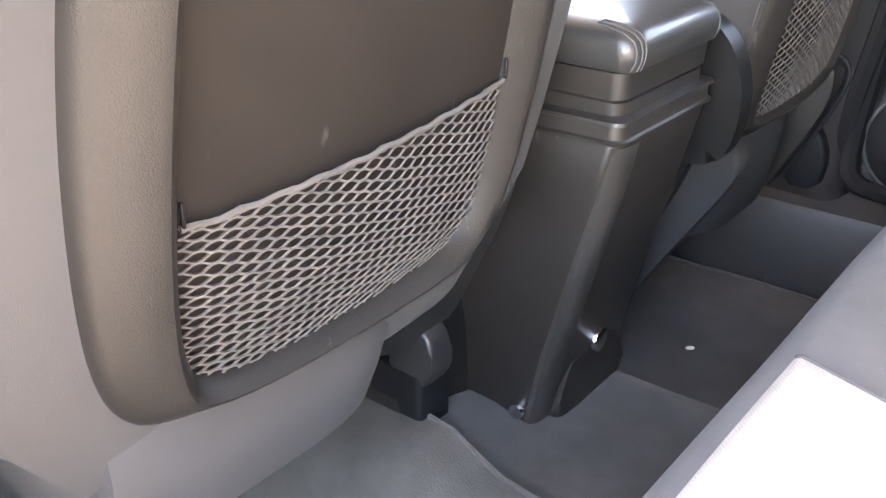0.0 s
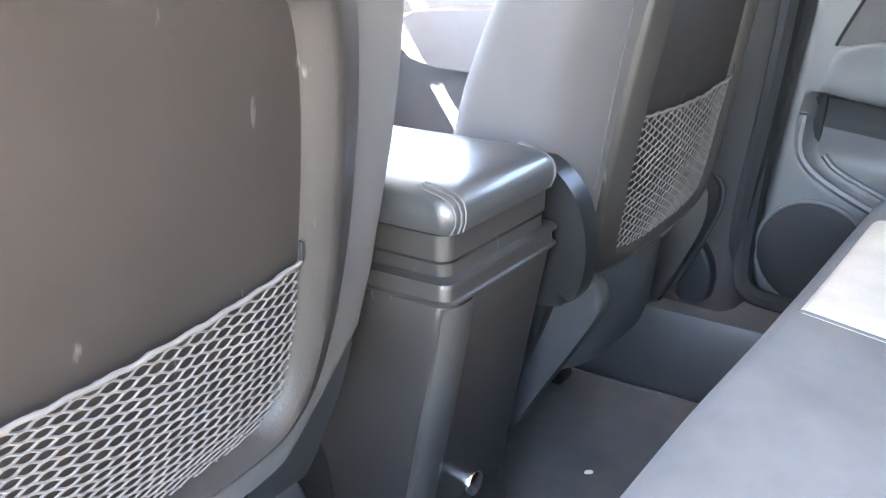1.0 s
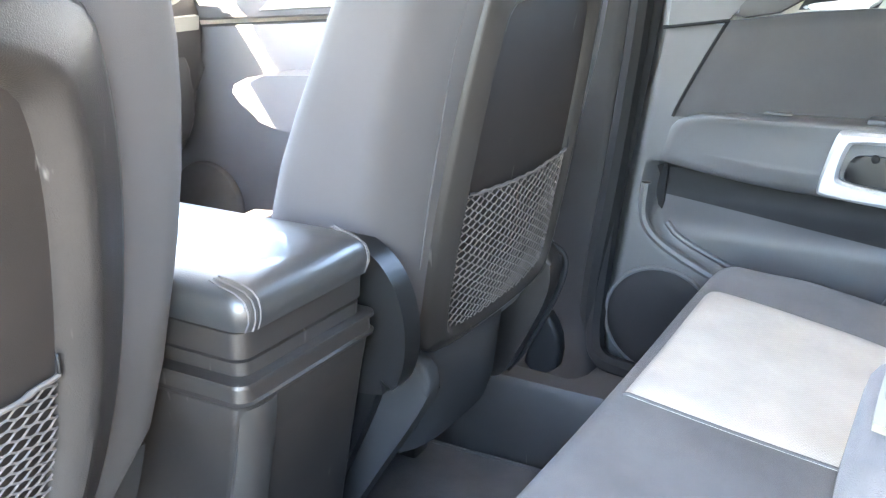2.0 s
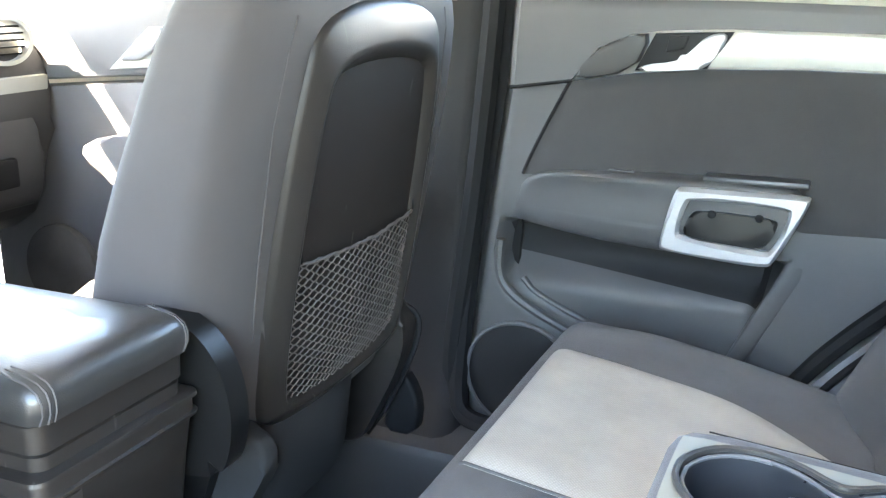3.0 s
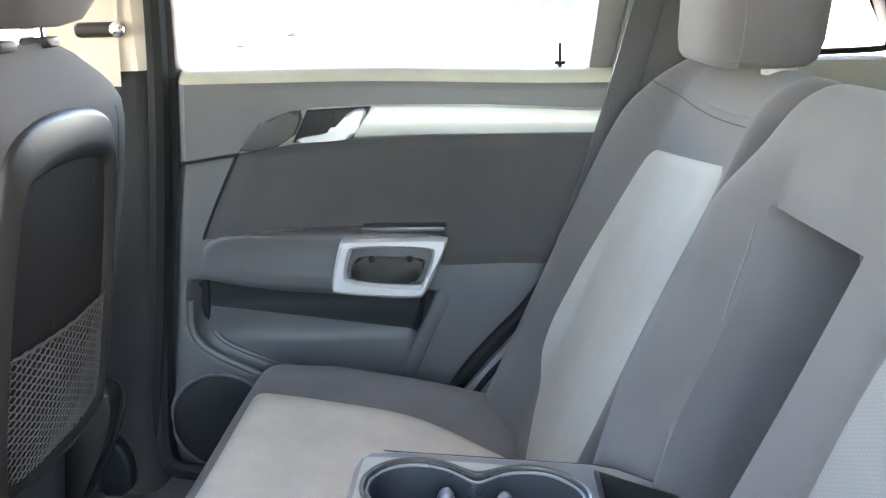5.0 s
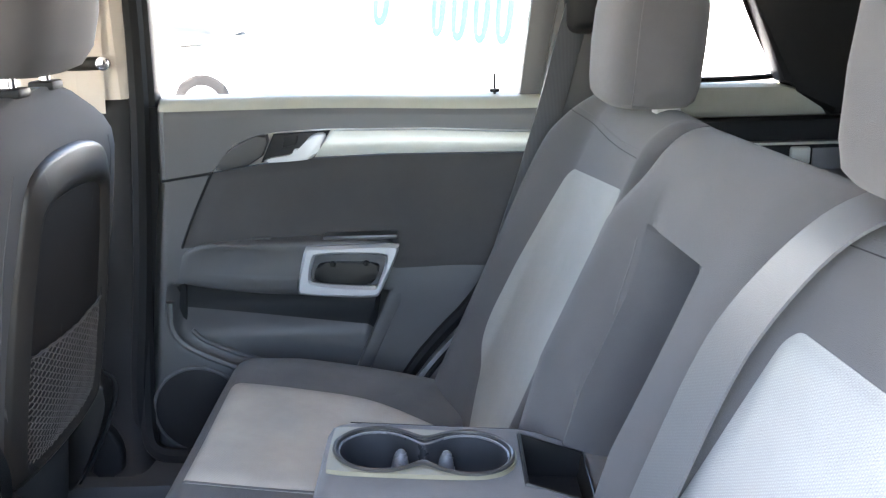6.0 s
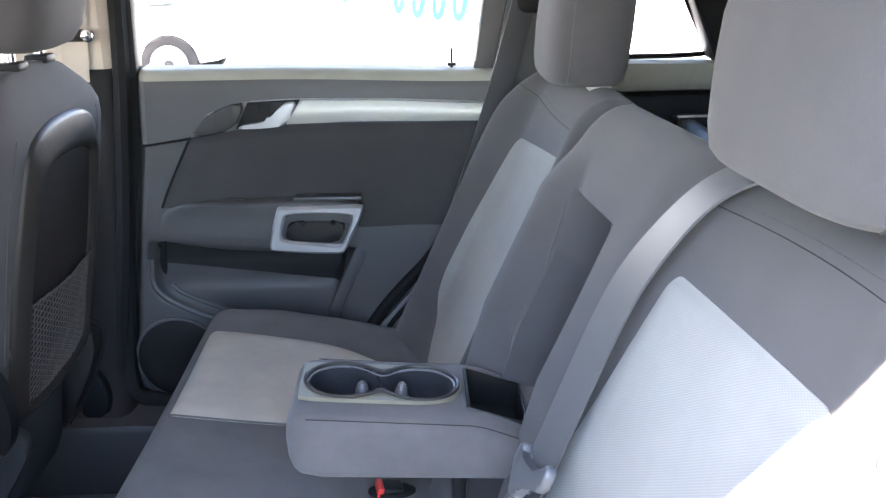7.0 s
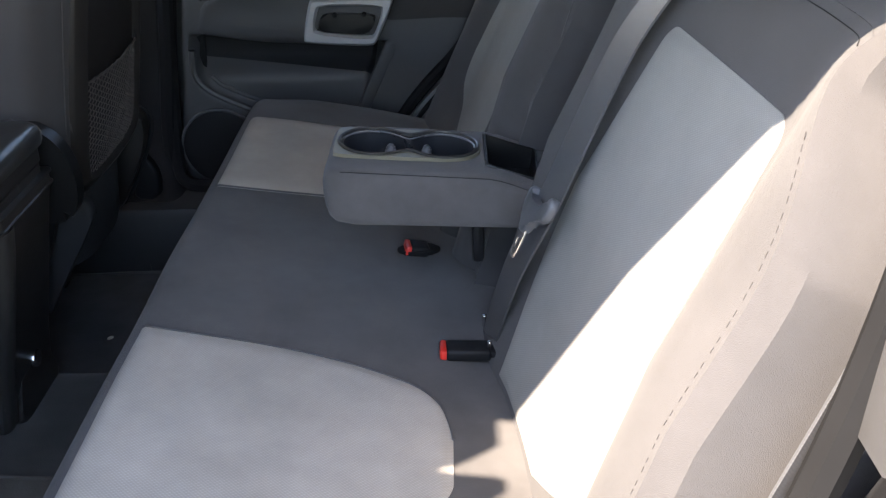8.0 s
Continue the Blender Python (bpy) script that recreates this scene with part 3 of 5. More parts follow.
def rear_door():
    t = thing("rear_door", (0.4, 0.72, 0.1), "closed rear door with dark grey lining and silver trim strip", "car door")
    o = Vector((0.4, 0.72, 0.1))

    def add(name, bm, m, label="", parent=None):
        bmesh.ops.translate(bm, vec=-o, verts=bm.verts)
        return part(name, bm, m, parent or t, label)
    # lower lining with the map pocket pressed into it
    pocket = [(0.075, 0.475), (0.068, 0.43), (0.070, 0.395), (0.085, 0.372), (0.12, 0.350), (0.20, 0.315), (0.40, 0.27), (0.42, 0.40), (0.445, 0.455), (0.29, 0.47)]
    front = ((0.10, -0.01), (0.17, 0.0), (0.20, 0.002), (0.275, 0.006), (0.46, 0.030), (0.663, 0.060), (0.70, 0.062))
    rear = ((0.10, 0.42), (0.28, 0.45), (0.325, 0.495), (0.39, 0.565), (0.45, 0.61), (0.58, 0.70), (0.70, 0.745))

    def lower(u, v):
        z = 0.125 + (0.672 - 0.125) * v
        x0, x1 = lerp_table(front, z), lerp_table(rear, z)
        x = x0 + (x1 - x0) * u
        y = 0.702 + (0.020 + 0.034 * ease(0.375, 0.432, z)) * inside_amount(pocket, x, z, 0.010)
        y += 0.035 * (1 - ease(0.0, 0.03, x - x0)) ** 2 + 0.05 * (1 - ease(0.125, 0.165, z))
        y -= 0.004 * ease(0.10, 0.45, x) * ease(0.3, 0.5, z)
        return Vector((x, y, z)), Vector((0, -1, 0))
    add("lower_lining", sheet(lower, 96, 84, 0.03), PLASTIC, "dark grey moulded lower lining")
    # dark sheet laid in the scoop to paint the armrest's shade
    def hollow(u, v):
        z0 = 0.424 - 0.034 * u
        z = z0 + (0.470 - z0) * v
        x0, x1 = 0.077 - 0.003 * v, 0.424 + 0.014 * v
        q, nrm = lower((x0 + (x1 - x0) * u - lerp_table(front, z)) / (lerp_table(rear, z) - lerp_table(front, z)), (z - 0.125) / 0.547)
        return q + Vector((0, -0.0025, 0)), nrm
    add("pocket_shade", sheet(hollow, 40, 8, 0.004), PILLARGREY, "dark sheet for the shade under the armrest")
    lip = smooth_poly([(0.067, 0.45), (0.063, 0.40), (0.080, 0.372), (0.12, 0.347), (0.20, 0.312), (0.32, 0.285)], 3, closed=False)
    add("pocket_lip", tube([(x, 0.7015, z) for x, z in lip], 0.007, 8), PLASTIC)
    add("pocket_ledge", tube([(x + 0.025, 0.722, z - 0.005) for x, z in smooth_poly([(0.07, 0.395), (0.09, 0.372), (0.20, 0.328), (0.34, 0.29)], 2, closed=False)], 0.005, 8), PLASTIC)
    # upper lining rolling over into the window sill
    low = ((0.0, 0.660), (0.065, 0.663), (0.162, 0.677), (0.20, 0.722), (0.24, 0.738), (0.28, 0.744), (0.36, 0.747), (0.53, 0.744), (0.70, 0.735), (0.80, 0.73))

    def upper(u, v):
        xt = 0.066 + 0.012 * v
        x = xt + (0.735 - xt) * u
        zl = lerp_table(low, x)
        zt = 0.800 - 0.010 * ease(0.3, 0.7, x)
        if v < 0.55:
            z = zl + (zt - 0.028 - zl) * v / 0.55
            y = 0.694 + 0.004 * v
        else:
            a = min(1.0, (v - 0.55) / 0.27) * math.pi / 2
            flat = max(0.0, (v - 0.82) / 0.18)
            z = zt - 0.028 + 0.026 * math.sin(a) + 0.002 * flat
            y = 0.698 + 0.024 * (1 - math.cos(a)) + 0.044 * flat
        y += 0.03 * (1 - ease(0.0, 0.02, x - xt)) ** 2
        nrm = Vector((0, -1, 0)) if v < 0.55 else Vector((0, -math.cos((v - 0.55) / 0.45 * 1.5), math.sin((v - 0.55) / 0.45 * 1.5)))
        return Vector((x, y, z)), nrm
    add("upper_lining", sheet(upper, 70, 22, 0.014), PLASTIC, "grey soft upper lining")

    def ledge(u, v):
        p, nrm = upper(u, 0.61 + 0.39 * v)
        return p + nrm * 0.0012, nrm
    add("window_ledge", sheet(ledge, 70, 12, 0.003), CREAMTRIM, "cream window ledge")
    # cloth insert between trim strip and armrest
    top = ((0.165, 0.677), (0.25, 0.690), (0.33, 0.697), (0.45, 0.700), (0.70, 0.697), (0.75, 0.695))

    def insert(u, v):
        x0 = 0.100 + 0.063 * v ** 1.1
        x = x0 + (0.745 - x0) * u
        zb = 0.548 - 0.046 * ease(0.420, 0.462, x)
        z = zb + (lerp_table(top, x) - zb) * v
        e = min(ease(0, 0.06, u), ease(0, 0.08, v) * ease(0, 0.10, 1 - v))
        return Vector((x, 0.6982 - 0.0045 * e + ripple((x, 0, z), 8, 0.0012), z)), Vector((0, -1, 0))
    add("cloth_insert", sheet(insert, 60, 24, 0.012), DOORCLOTH, "charcoal cloth door insert")
    edge = [insert(0, k / 20)[0] + Vector((-0.001, -0.0005, 0)) for k in range(21)]
    add("insert_joint", tube(edge, 0.0022, 6), RUBBER)
    groove = [(0.078, 0.6955, 0.666), (0.165, 0.6945, 0.678)]
    add("trim_joint", tube(groove, 0.0025, 6), RUBBER)
    # silver strip
    st = ((0.33, 0.744), (0.36, 0.7455), (0.53, 0.742), (0.70, 0.733), (0.75, 0.730))
    sb = ((0.33, 0.699), (0.45, 0.702), (0.70, 0.699), (0.75, 0.697))

    def strip(u, v):
        xa = 0.336 + 0.035 * v
        x = xa + (0.748 - xa) * u
        a, b = lerp_table(sb, x) + 0.002, lerp_table(st, x) - 0.002
        return Vector((x, 0.6935 - 0.007 * math.sin(math.pi * min(1, max(0, v * 0.9 + 0.05))), a + (b - a) * v)), Vector((0, -1, 0))
    add("trim_strip", sheet(strip, 40, 8, 0.010), SILVER, "satin silver trim strip")
    # handle bezel, recess and lever
    bez = smooth_poly([(0.168, 0.679), (0.182, 0.702), (0.205, 0.724), (0.24, 0.738), (0.268, 0.7405), (0.246, 0.693)], 1)
    add("bezel", prism(bez, "y", 0.6835, 0.706, 0.004), DARKTRIM, "dark handle surround")
    add("recess", prism([(0.248, 0.694), (0.272, 0.7405), (0.366, 0.744), (0.337, 0.699)], "y", 0.6885, 0.7005, 0.002), BLACKPLASTIC, "black handle recess")
    lev = smooth_poly([(0.250, 0.695), (0.262, 0.703), (0.302, 0.707), (0.320, 0.722), (0.338, 0.742), (0.366, 0.743), (0.340, 0.702), (0.322, 0.698)], 2)
    add("door_handle", prism(lev, "y", 0.676, 0.688, 0.004, 3), BRIGHTSILVER, "bright silver inner door handle")
    add("lens", prism([(0.286, 0.718), (0.290, 0.738), (0.314, 0.738), (0.308, 0.722)], "y", 0.686, 0.690, 0.002), PILLARGREY)
    # armrest
    arm = [(0.078, 0.478), (0.086, 0.500), (0.100, 0.552), (0.21, 0.563), (0.35, 0.567), (0.445, 0.565), (0.466, 0.552), (0.456, 0.510), (0.436, 0.462), (0.30, 0.463)]

    def arm_surface():
        rings = []
        core = smooth_poly(arm, 2)
        c = Vector((0.29, 0.512))
        for y, k in ((0.715, 1.0), (0.690, 1.0), (0.674, 0.99), (0.666, 0.965), (0.661, 0.925), (0.659, 0.86)):
            rings.append([Vector((c.x + (p[0] - c.x) * k, 0.715 - (0.715 - y) * (0.30 + 0.70 * ease(0.07, 0.26, p[0])), c.y + (p[1] - c.y) * (1 - (1 - k) * (1.2 if p[1] > c.y else 5.0)))) for p in core])
        return loft(rings)
    add("armrest", arm_surface(), PLASTIC, "dark grey moulded armrest")
    add("armrest_groove", rbox((0.408, 0.681, 0.5665), (0.125, 0.030, 0.008), 0.003), GRIPGREY)
    add("mark_slot", rbox((0.239, 0.684, 0.5655), (0.034, 0.008, 0.003), 0.001, 1), THREAD)
    rib = [(0.452, 0.462), (0.487, 0.500), (0.47, 0.44), (0.405, 0.30), (0.378, 0.30)]
    add("rib", prism(rib, "y", 0.6985, 0.716, 0.0065, 4), PLASTIC)
    # pull: bright frame, hollow and grip
    out = smooth_poly([(0.298, 0.480), (0.304, 0.473), (0.428, 0.464), (0.440, 0.472), (0.476, 0.552), (0.470, 0.557), (0.322, 0.558), (0.314, 0.550)], 2)
    inn = smooth_poly([(0.321, 0.503), (0.327, 0.493), (0.428, 0.4835), (0.437, 0.489), (0.453, 0.533), (0.447, 0.542), (0.337, 0.544), (0.331, 0.537)], 2)
    add("pull_frame", ring_band(out, inn, "y", 0.646, 0.666, 0.005), BRIGHTSILVER, "bright silver pull handle frame")
    cc = Vector((0.386, 0.514))
    inn2 = [tuple(cc + (Vector(p) - cc) * 1.03) for p in inn]
    add("pull_cup", prism(inn2, "y", 0.6580, 0.664, 0.001), GRIPGREY, "dark hollow of the pull handle")
    grip = smooth_poly([(0.327, 0.500), (0.336, 0.494), (0.418, 0.487), (0.430, 0.493), (0.442, 0.520), (0.434, 0.527), (0.346, 0.530), (0.335, 0.524)], 2)
    add("grip", prism(grip, "y", 0.6500, 0.6575, 0.0055, 5), COVERBLACK, "black moulded grip")
    for x in (0.362, 0.418):
        add("notch", disc((x, 0.6495, 0.5265), 0.005, 0.003, "y", 14, 0.001), RUBBER)
    # speaker
    add("speaker_ring", ring_band([(0.100 + 0.086 * math.cos(a), 0.243 + 0.086 * math.sin(a)) for a in [k * math.tau / 48 for k in range(48)]],
                                  [(0.100 + 0.080 * math.cos(a), 0.243 + 0.080 * math.sin(a)) for a in [k * math.tau / 48 for k in range(48)]], "y", 0.696, 0.712, 0.002), MAT)
    dome = []
    for k in range(7):
        r = 0.080 * (1 - k / 6.5)
        dome.append([Vector((0.100 + r * math.cos(a), 0.700 - 0.008 * math.sqrt(max(0, 1 - (r / 0.08) ** 2)), 0.243 + r * math.sin(a))) for a in [q * math.tau / 40 for q in range(40)]])
    add("speaker_grille", loft(dome), PILLARGREY, "dark speaker grille")
    # window glass, frame and locking pin
    g = add("window_pane", prism([(0.06, 0.79), (0.69, 0.79), (0.73, 1.10), (0.06, 1.10)], "y", 0.768, 0.772, 0.0), GLASS, "side window glass")
    g.visible_shadow = False
    add("window_frame", prism([(0.680, 0.785), (0.728, 0.785), (0.768, 1.10), (0.724, 1.10)], "y", 0.730, 0.772, 0.008), PLASTIC, "dark rear window frame")
    add("window_frame", prism([(0.030, 0.785), (0.072, 0.785), (0.082, 1.10), (0.040, 1.10)], "y", 0.728, 0.772, 0.006), BLACKPLASTIC, "black front window frame")
    add("window_frame", prism([(0.05, 1.07), (0.76, 1.07), (0.76, 1.26), (0.05, 1.26)], "y", 0.71, 0.765, 0.006), BLACKPLASTIC)
    add("glass_strip", tube([(0.07, 0.764, 0.7945), (0.37, 0.764, 0.7925), (0.69, 0.764, 0.7845)], 0.004, 6), RUBBER)
    pin = disc((0.641, 0.742, 0.797), 0.009, 0.006, "z", 16, 0.002)
    pin = tube([(0.641, 0.742, 0.79), (0.641, 0.742, 0.822), (0.641, 0.742, 0.826)], [0.0026, 0.0026, 0.0016], 10, bm=pin)
    add("lock_pin", pin, BLACKPLASTIC, "black door locking pin")
    # painted digits on the glass, seen from behind: plain bars
    for x, w, z0 in ((0.436, 0.030, 0.905), (0.533, 0.026, 0.884), (0.566, 0.030, 0.876), (0.603, 0.030, 0.871), (0.640, 0.032, 0.868)):
        outer = smooth_poly([(x, z0), (x + w, z0 + 0.003), (x + w + 0.012, 1.000), (x + 0.012, 1.000)], 2)
        hole = smooth_poly([(x + 0.011, z0 + 0.016), (x + w - 0.011, z0 + 0.017), (x + w - 0.001, 0.99), (x + 0.023, 0.99)], 2)
        add("painted_bar", ring_band(outer, hole, "y", 0.7655, 0.7670, 0.0002), CYAN, "cyan painted bar on the glass")
    return t


rear_door()

# ---- front door on the far side and dashboard ----


def front_door():
    t = thing("front_door", (-0.55, 0.74, 0.1), "closed front passenger door with grey lining and silver strip", "car door")
    o = Vector((-0.55, 0.74, 0.1))

    def add(name, bm, m, label=""):
        bmesh.ops.translate(bm, vec=-o, verts=bm.verts)
        return part(name, bm, m, t, label)
    # both linings a lighter grey than PLASTIC, painting in sunlight and haze
    add("lining", prism([(-0.95, 0.12), (-0.14, 0.12), (-0.11, 0.68), (-0.95, 0.62)], "y", 0.705, 0.76, 0.01), SILLGREY, "moulded lining, lightened for sun and haze")
    add("upper_lining", prism([(-0.96, 0.63), (-0.10, 0.685), (-0.095, 0.80), (-0.60, 0.79), (-0.96, 0.77)], "y", 0.70, 0.765, 0.012), SILLGREY)
    add("trim_strip", prism([(-0.62, 0.665), (-0.12, 0.70), (-0.12, 0.745), (-0.53, 0.735)], "y", 0.69, 0.702, 0.004), SILVER, "satin silver trim strip")
    add("door_handle", prism(smooth_poly([(-0.60, 0.68), (-0.55, 0.70), (-0.52, 0.735), (-0.49, 0.735), (-0.53, 0.685)], 1), "y", 0.682, 0.692, 0.003), BRIGHTSILVER, "bright silver inner door handle")
    arm = smooth_poly([(-0.66, 0.56), (-0.40, 0.58), (-0.14, 0.585), (-0.14, 0.50), (-0.45, 0.47), (-0.60, 0.49)], 2)
    add("armrest", prism(arm, "y", 0.625, 0.71, 0.012, 3), SILLGREY, "grey door armrest")
    add("speaker_grille", disc((-0.78, 0.70, 0.30), 0.085, 0.02, "y", 32, 0.006), MAT)
    g = add("window_pane", prism([(-0.95, 0.78), (-0.09, 0.80), (-0.09, 1.12), (-0.62, 1.12)], "y", 0.768, 0.771, 0.0), GLASS, "side window glass")
    g.visible_shadow = False
    return t


front_door()


def near_front_door():
    t = thing("front_door", (-0.55, -0.74, 0.1), "closed driver door with grey lining", "car door")
    bm = prism([(-0.95, 0.12), (-0.14, 0.12), (-0.11, 0.80), (-0.95, 0.77)], "y", -0.76, -0.705, 0.01)
    bmesh.ops.translate(bm, vec=(0.55, 0.74, -0.1), verts=bm.verts)
    part("lining", bm, PLASTIC, t)
    # unseen solid panel filling most of the driver's window, added to block light
    bm = prism([(-0.56, 0.78), (-0.15, 0.80), (-0.15, 1.26), (-0.50, 1.24)], "y", -0.78, -0.735, 0.008)
    bmesh.ops.translate(bm, vec=(0.55, 0.74, -0.1), verts=bm.verts)
    part("window_frame", bm, BLACKPLASTIC, t)
    return t


near_front_door()


def dashboard():
    t = thing("dashboard", (-0.95, 0, 0.4), "dark dashboard with pale silver band, air vent and glove box", "dashboard")
    o = Vector((-0.95, 0, 0.4))
    prof = [(-1.30, 0.74), (-1.05, 0.765), (-0.84, 0.745), (-0.775, 0.70), (-0.765, 0.645), (-0.755, 0.60), (-0.78, 0.55), (-0.80, 0.42), (-0.90, 0.36), (-1.20, 0.36)]

    def add(name, bm, m, label=""):
        bmesh.ops.translate(bm, vec=-o, verts=bm.verts)
        return part(name, bm, m, t, label)
    add("body", prism(smooth_poly(prof, 1), "y", -0.70, 0.70, 0.012), PLASTIC, "dark grained dashboard body")
    add("band", prism([(-0.775, 0.60), (-0.765, 0.598), (-0.758, 0.652), (-0.772, 0.655)], "y", 0.10, 0.695, 0.003), SILVER, "pale silver trim band")
    add("glove_box", prism(smooth_poly([(-0.79, 0.43), (-0.765, 0.44), (-0.752, 0.50), (-0.755, 0.585), (-0.79, 0.585)], 1), "y", 0.16, 0.66, 0.008), PLASTIC, "dark glove box lid")
    add("latch", rbox((-0.752, 0.575, 0.50), (0.015, 0.05, 0.05), 0.006), BLACKPLASTIC)
    add("vent_ring", ring_band([(0.62 + 0.055 * math.cos(a), 0.712 + 0.04 * math.sin(a)) for a in [k * math.tau / 32 for k in range(32)]],
                               [(0.62 + 0.047 * math.cos(a), 0.712 + 0.033 * math.sin(a)) for a in [k * math.tau / 32 for k in range(32)]], "x", -0.80, -0.76, 0.003), SILVER, "pale vent ring")
    for k in range(5):
        add("vent_slat", rbox((-0.774, 0.62, 0.690 + 0.011 * k), (0.012, 0.085, 0.003), 0.001), BLACKPLASTIC)
    add("centre_stack", prism(smooth_poly([(-1.0, 0.10), (-0.70, 0.10), (-0.62, 0.42), (-0.74, 0.68), (-1.0, 0.70)], 1), "y", -0.13, 0.13, 0.015), BLACKPLASTIC, "black centre stack")
    return t


dashboard()


def open_rear_door():
    """The near rear door, swung wide open, through which the camera looks in."""
    t = thing("open_rear_door", (0.035, -0.83, 0.1), "rear door swung wide open beside the doorway", "car door")
    t.rotation_euler = (0, 0, radians(-74))
    part("lining", prism([(0.0, 0.02), (0.42, 0.02), (0.56, 0.28), (0.68, 0.50), (0.70, 0.69), (0.0, 0.69)], "y", 0.0, 0.06, 0.012), PLASTIC, t, "dark grey lining")
    part("skin", prism([(-0.01, 0.0), (0.44, 0.0), (0.58, 0.27), (0.70, 0.50), (0.72, 0.68), (-0.01, 0.68)], "y", -0.07, -0.003, 0.02), PAINT, t, "cream painted outer skin")
    part("window_frame", prism([(0.64, 0.69), (0.70, 0.69), (0.74, 1.0), (0.69, 1.0)], "y", -0.02, 0.03, 0.006), BLACKPLASTIC, t)
    part("window_frame", prism([(0.0, 0.69), (0.03, 0.69), (0.05, 1.0), (0.02, 1.0)], "y", -0.02, 0.03, 0.006), BLACKPLASTIC, t)
    part("window_frame", prism([(0.02, 0.97), (0.73, 0.97), (0.73, 1.02), (0.02, 1.02)], "y", -0.02, 0.03, 0.006), BLACKPLASTIC, t)
    return t


open_rear_door()

# ---- centre console ----


def console():
    t = thing("centre_console", (-0.07, 0.02, 0.10), "dark plastic centre console with stitched black leatherette lid", "console")
    o = Vector((-0.07, 0.02, 0.10))
    LEVELS = ((0.0, 0.0), (0.20, 0.20), (0.40, 0.408), (0.443, 0.453), (0.461, 0.470), (0.480, 0.486), (0.4985, 0.508), (0.541, 0.540), (0.56, 0.557))

    def add(name, bm, m, label="", parent=None):
        for v in bm.verts:
            if v.co.x > -0.52:
                v.co.z = lerp_table(LEVELS, v.co.z)
        bmesh.ops.translate(bm, vec=-o, verts=bm.verts)
        return part(name, bm, m, parent or t, label)

    def ring(z, xr, y0, y1, xf, r=0.013, n=5):
        """A rounded rectangle: rear edge xr, sides y0 and y1, front edge xf."""
        pts = []
        for cx, cy, a0 in ((xr - r, y1 - r, 0), (xf + r, y1 - r, 90), (xf + r, y0 + r, 180), (xr - r, y0 + r, 270)):
            for k in range(n + 1):
                a = radians(a0 + 90 * k / n)
                pts.append(Vector((cx + r * math.cos(a), cy + r * math.sin(a), z)))
        return pts
    # body, leaning forward to its foot
    body = [ring(0.075, -0.070, -0.052, 0.130, -0.55, 0.012), ring(0.11, -0.072, -0.056, 0.130, -0.55, 0.012), ring(0.20, -0.050, -0.066, 0.115, -0.55, 0.012), ring(0.32, -0.012, -0.080, 0.092, -0.55),
            ring(0.40, 0.012, -0.090, 0.079, -0.55), ring(0.438, 0.023, -0.094, 0.075, -0.55), ring(0.444, 0.021, -0.091, 0.072, -0.55)]
    add("body", loft(body), CONSOLE, "dark scuffed console body")
    band = []
    for z, g in ((0.4405, 0.0), (0.4412, 0.0035), (0.4440, 0.0042), (0.4456, 0.0016), (0.4575, 0.0012), (0.4590, 0.0045), (0.4622, 0.0040), (0.4634, 0.0012), (0.4640, -0.008), (0.4640, -0.020)):
        band.append(ring(z, 0.0235 + g, -0.0945 - g, 0.0755 + g, -0.55, 0.012))
    add("upper_band", loft(band), CONSOLE, "ridged plastic band round the console")
    neck = [ring(0.455, 0.018, -0.087, 0.068, -0.50), ring(0.477, 0.019, -0.088, 0.069, -0.50), ring(0.4782, 0.0165, -0.0855, 0.0665, -0.50), ring(0.4800, 0.0165, -0.0855, 0.0665, -0.50), ring(0.4812, 0.0205, -0.0895, 0.0705, -0.50), ring(0.499, 0.0215, -0.0900, 0.0710, -0.50), ring(0.503, 0.017, -0.085, 0.066, -0.50)]
    add("lid_base", loft(neck), CONSOLE)
    lid = []
    skin = ((0.4985, -0.002, 0.012), (0.502, 0.003, 0.015), (0.513, 0.006, 0.017), (0.524, 0.0065, 0.018), (0.534, 0.005, 0.019), (0.541, 0.001, 0.020), (0.5455, -0.006, 0.020), (0.548, -0.014, 0.018), (0.5505, -0.030, 0.015), (0.552, -0.050, 0.012))
    for z, g, r in skin:
        lid.append(ring(z, 0.024 + g, -0.088 - g, 0.069 + g, -0.36 - g, r))
    lo = add("lid", loft(lid), LEATHER, "stitched black leatherette armrest lid")
    # stitching: seams over the rear corners, following the rounded edge
    for dy in (0.0085, 0.0135, 0.0185):
        for near in (True, False):
            y = -0.0945 + dy if near else 0.0755 - dy
            path = []
            for z, g, r in skin[1:8]:
                cy = -0.088 - g + r if near else 0.069 + g - r
                off = max(0.0, cy - y) if near else max(0.0, y - cy)
                path.append((0.024 + g - r + math.sqrt(max(0.0, r * r - min(off, r) ** 2)), y, z))
            if not near and dy > 0.018:
                continue
            ob = add("seam", tube(path, 0.0009, 5), THREAD, "", lo)
            ob.location = (0, 0, 0)
    # corner strip, the pale worn rib down the near corner
    rib = []
    for z, x, y in ((0.438, 0.019, -0.085), (0.40, 0.010, -0.082), (0.32, -0.013, -0.074), (0.20, -0.051, -0.060), (0.11, -0.072, -0.050)):
        rib.append([Vector((x - 0.002, y - 0.0065, z)), Vector((x + 0.0035, y - 0.002, z)), Vector((x + 0.0062, y + 0.008, z)), Vector((x + 0.0062, y + 0.022, z)), Vector((x + 0.003, y + 0.032, z)), Vector((x - 0.012, y + 0.030, z)), Vector((x - 0.016, y - 0.004, z))])
    add("corner_rib", loft(rib), RIBPLASTIC, "worn rounded corner rib")
